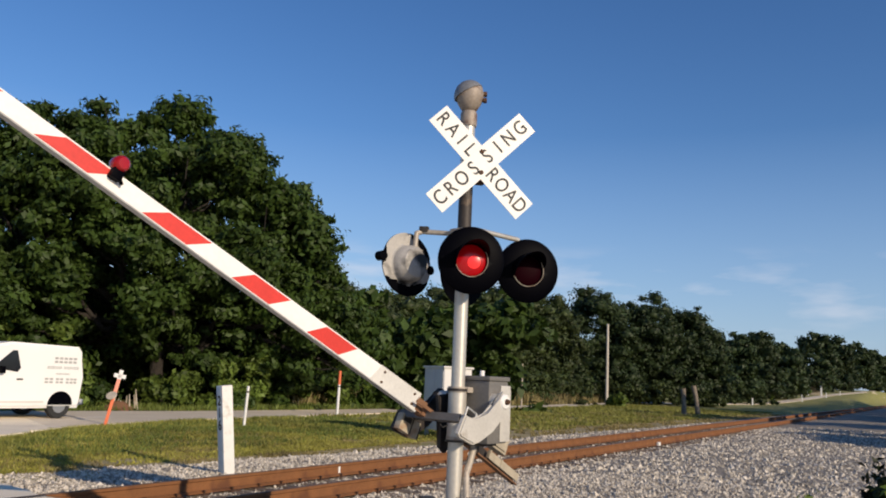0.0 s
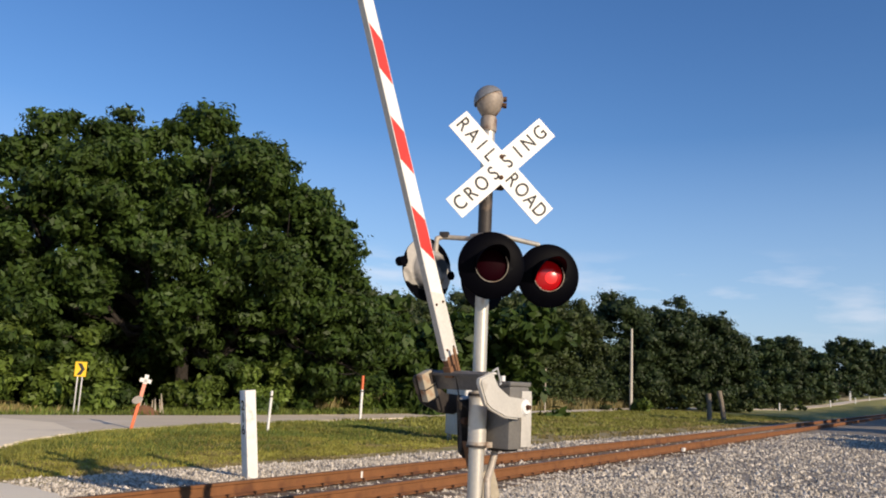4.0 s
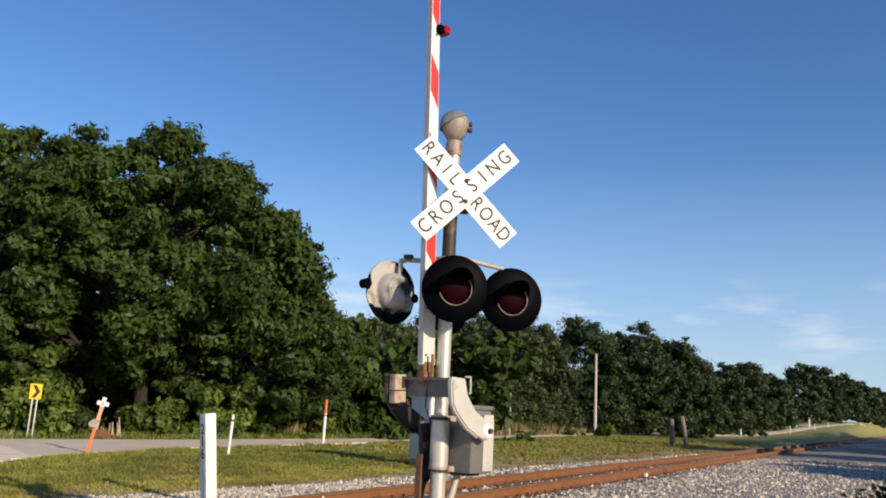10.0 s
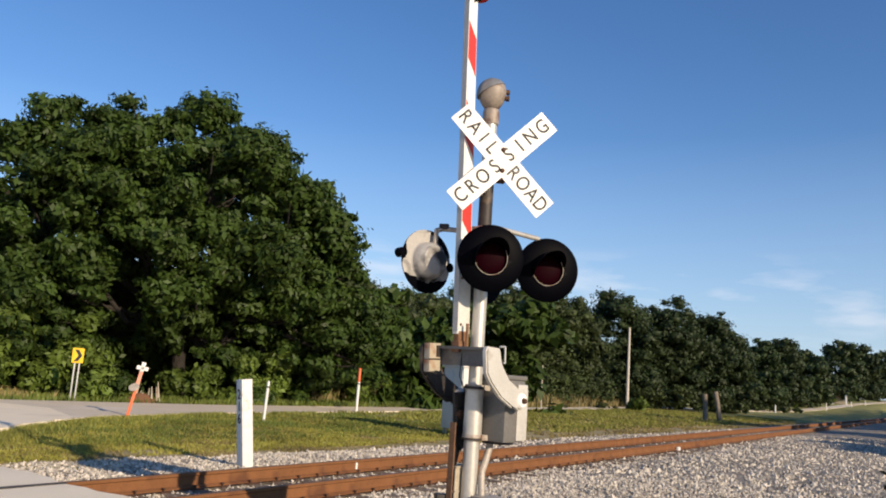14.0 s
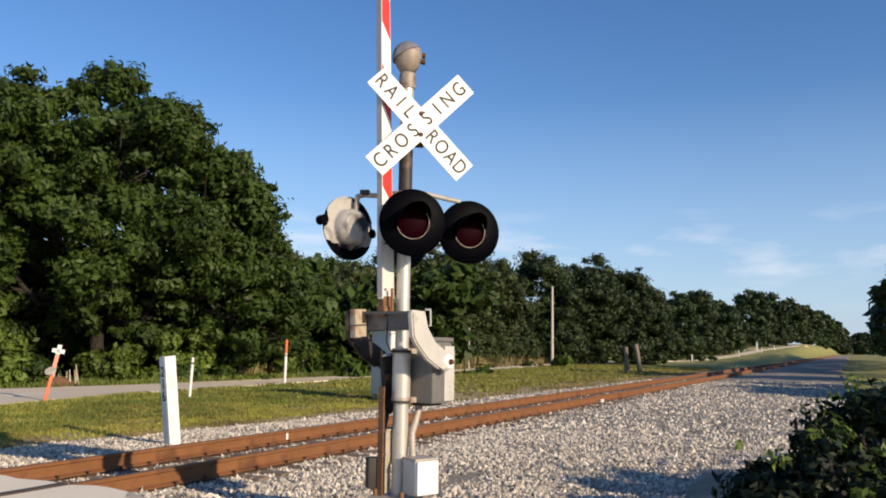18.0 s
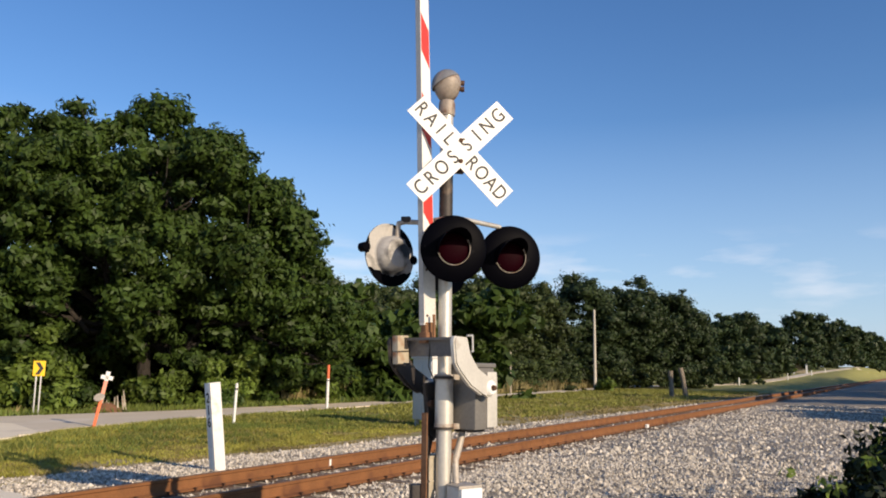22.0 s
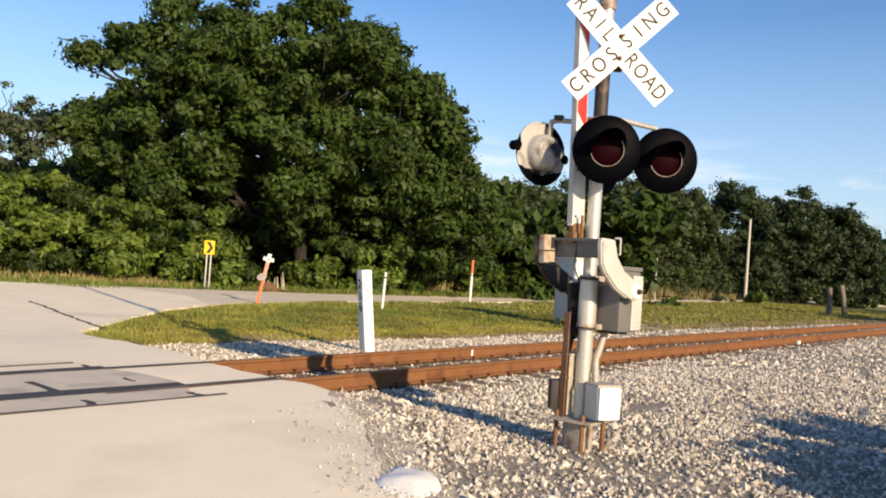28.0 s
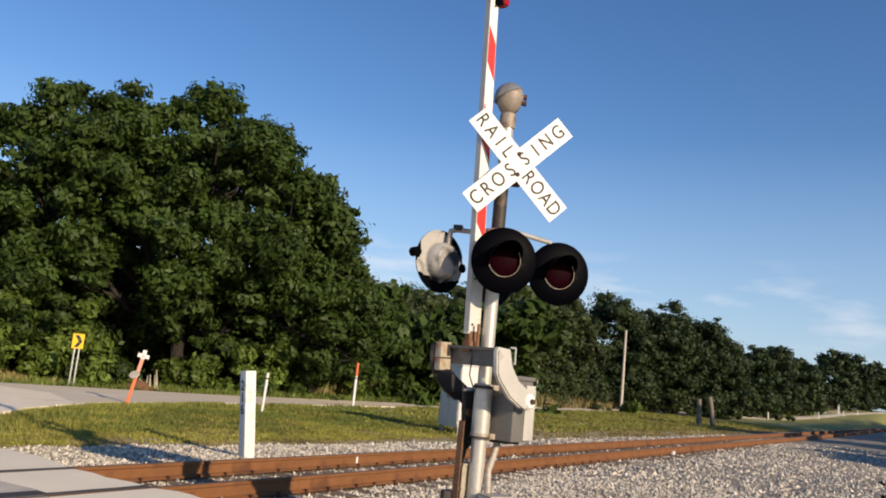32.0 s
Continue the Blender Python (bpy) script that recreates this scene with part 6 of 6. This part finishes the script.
def grass_patch(name, n, region, height, seed, material, label, width=0.012, lean=0.35, patchy=0.0, shift=0.0):
    rng = np.random.default_rng(seed)
    pts = []
    while len(pts) < n:
        x, y = region(rng)
        if inside(ROAD_EDGE, x, y) or inside(BED, x, y) or (x > 6 and inside(LANE, x, y)):
            continue
        if patchy and noise.noise((x * 0.55 + shift, y * 0.8, 1.7)) + 0.5 * noise.noise((x * 2.1, y * 2.4, 4 + shift)) < rng.uniform(-patchy, patchy):
            continue
        pts.append((x, y, land(x, y)))
    p = np.array(pts)
    h = height * rng.uniform(0.4, 1.3, n)
    a = rng.uniform(0, 6.28, n)
    u = np.stack([np.cos(a), np.sin(a), 0 * a], 1) * (width * rng.uniform(0.7, 1.4, n))[:, None]
    tip = p + np.stack([rng.normal(0, lean, n) * h, rng.normal(0, lean, n) * h, h], 1)
    mid = p * 0.45 + tip * 0.55 + np.array([0, 0, 0.06]) * h[:, None]
    q = np.stack([p - u, p + u, mid + u * 0.8, tip], 1)
    ob = new(name, quads_mesh(name, q, M[material]))
    tagged(ob, label, kind="stuff")


ROAD_EDGE = [p for k, p in enumerate(ROAD) if k % 2 == 0]
grass_patch("grass", 80000, lambda r: (r.uniform(-0.3, 16), 8.7 + 8.8 * r.random()), 0.075, 1, "grass", "sunlit green grass", 0.011, 0.7, 0.6)
grass_patch("straw_grass", 26000, lambda r: (r.uniform(-0.3, 18), 7.6 + 9.5 * r.random() ** 1.9), 0.07, 5, "grass_yellow", "straw-coloured dry grass", 0.014, 0.8, 0.3, 7)
grass_patch("green_grass", 20000, lambda r: (r.uniform(0.3, 20), 10.2 + 8.2 * r.random() ** 0.8), 0.13, 8, "grass_green", "longer green grass near the lane", 0.012, 0.5, 0.45, 3)
FRINGE = [(-0.4, 8.75), (-0.1, 9.5), (1.4, 11.3), (4.1, 13.9), (6.2, 15.2), (7.3, 15.8), (13, 17.4)]


def along_road(r):
    lens = [math.hypot(b[0] - a[0], b[1] - a[1]) for a, b in zip(FRINGE, FRINGE[1:])]
    k = r.choice(len(lens), p=np.array(lens) / sum(lens))
    (x0, y0), (x1, y1) = FRINGE[k], FRINGE[k + 1]
    f, off = r.random(), 0.03 + r.exponential(0.22)
    return x0 + (x1 - x0) * f + off * (y1 - y0) / lens[k], y0 + (y1 - y0) * f - off * (x1 - x0) / lens[k]


grass_patch("edge_grass", 13000, along_road, 0.15, 9, "grass_mid", "longer grass that overhangs the edge of the road", 0.012, 0.45)
grass_patch("far_grass", 42000, lambda r: (14 + 62 * r.random() ** 1.3, 9.0 + 15 * r.random()), 0.13, 2, "grass_mid", "sunlit green grass between track and lane", 0.035, 0.5, 0.3)
grass_patch("far_straw_grass", 14000, lambda r: (r.uniform(14, 70), 7.0 + 9 * r.random() ** 1.7), 0.10, 6, "grass_yellow", "straw-coloured grass along the track", 0.03, 0.7, 0.3, 7)
grass_patch("verge_straw", 6000, lambda r: (r.uniform(-12, 11), r.uniform(23, 31)), 0.36, 10, "grass_yellow", "tall straw-coloured grass along the thicket", 0.03, 0.3, 0.4, 5)
grass_patch("verge_grass", 22000, lambda r: (r.uniform(-12, 40), r.uniform(21.5, 27)), 0.28, 3, "grass_green", "green grass along the far edge of the road", 0.03, 0.35, 0.4)
grass_patch("dry_grass", 11000, lambda r: (r.uniform(24, 80), r.uniform(24, 29)), 0.9, 4, "dry_grass", "tall straw-coloured dry grass", 0.045, 0.2)


# ---- motion ----
def motions():
    # the gate arm rises
    lift = [(0, 24.3), (0.5, 29.6), (1, 35.2), (1.5, 40.4), (2, 45.8), (2.5, 51.0), (3, 56.2), (3.5, 61.6), (4.2, 68.3), (4.8, 74.0), (5.5, 80.3), (6, 84.2), (6.5, 86.4), (7, 87.3), (8, 87.3), (32, 87.3)]
    base = SIG @ pose(PIV[0], 0, PIV[1])
    walk(gate, [(t, base @ pose(0, 0, 0, 0, a, 0)) for t, a in lift])
    # the lenses turn from dim to lit and back
    for lens, on in ((lens_left, ((-1, 0.55), (1.4, 2.1), (2.9, 3.6), (4.35, 5.05), (5.8, 6.35))), (lens_right, ((0.6, 1.35), (2.15, 2.85), (3.65, 4.3), (5.1, 5.75)))):
        rows = []
        for k in range(0, 331):
            t = k / 10
            if t > 32:
                break
            lit = any(a <= t <= b for a, b in on)
            if k == 0:
                angle = 180.0 if lit else 0.0
                rows.append((0.0, angle))
                continue
            goal = 180.0 if lit else 0.0
            if goal != angle:
                for i in (1, 2, 3):
                    rows.append((t - 0.1 + 0.033 * i, angle + (goal - angle) * i / 3))
                angle = goal
            elif t > 6.6 and k % 40:
                continue
            else:
                rows.append((t, angle))
        rows.append((32.0, angle)) if rows[-1][0] < 31.99 else None
        walk(lens, [(t, pose(0, 0, -0.03) @ pose(0, 0, 0, 0, a, 0)) for t, a in rows])
    # the van drives on along the road
    going = [(0, 9.15), (2, 4.3), (4, -0.6), (8, -10.5), (16, -30), (24, -50), (32, -70)]
    walk(van, [(t, pose(x, VAN_Y, -0.13)) for t, x in going])
    for wh, wx, wy in wheels:
        walk(wh, [(0.2 * k, pose(wx, wy, 0.35) @ pose(0, 0, 0, 0, -78 * k, 0)) for k in range(161)])


motions()
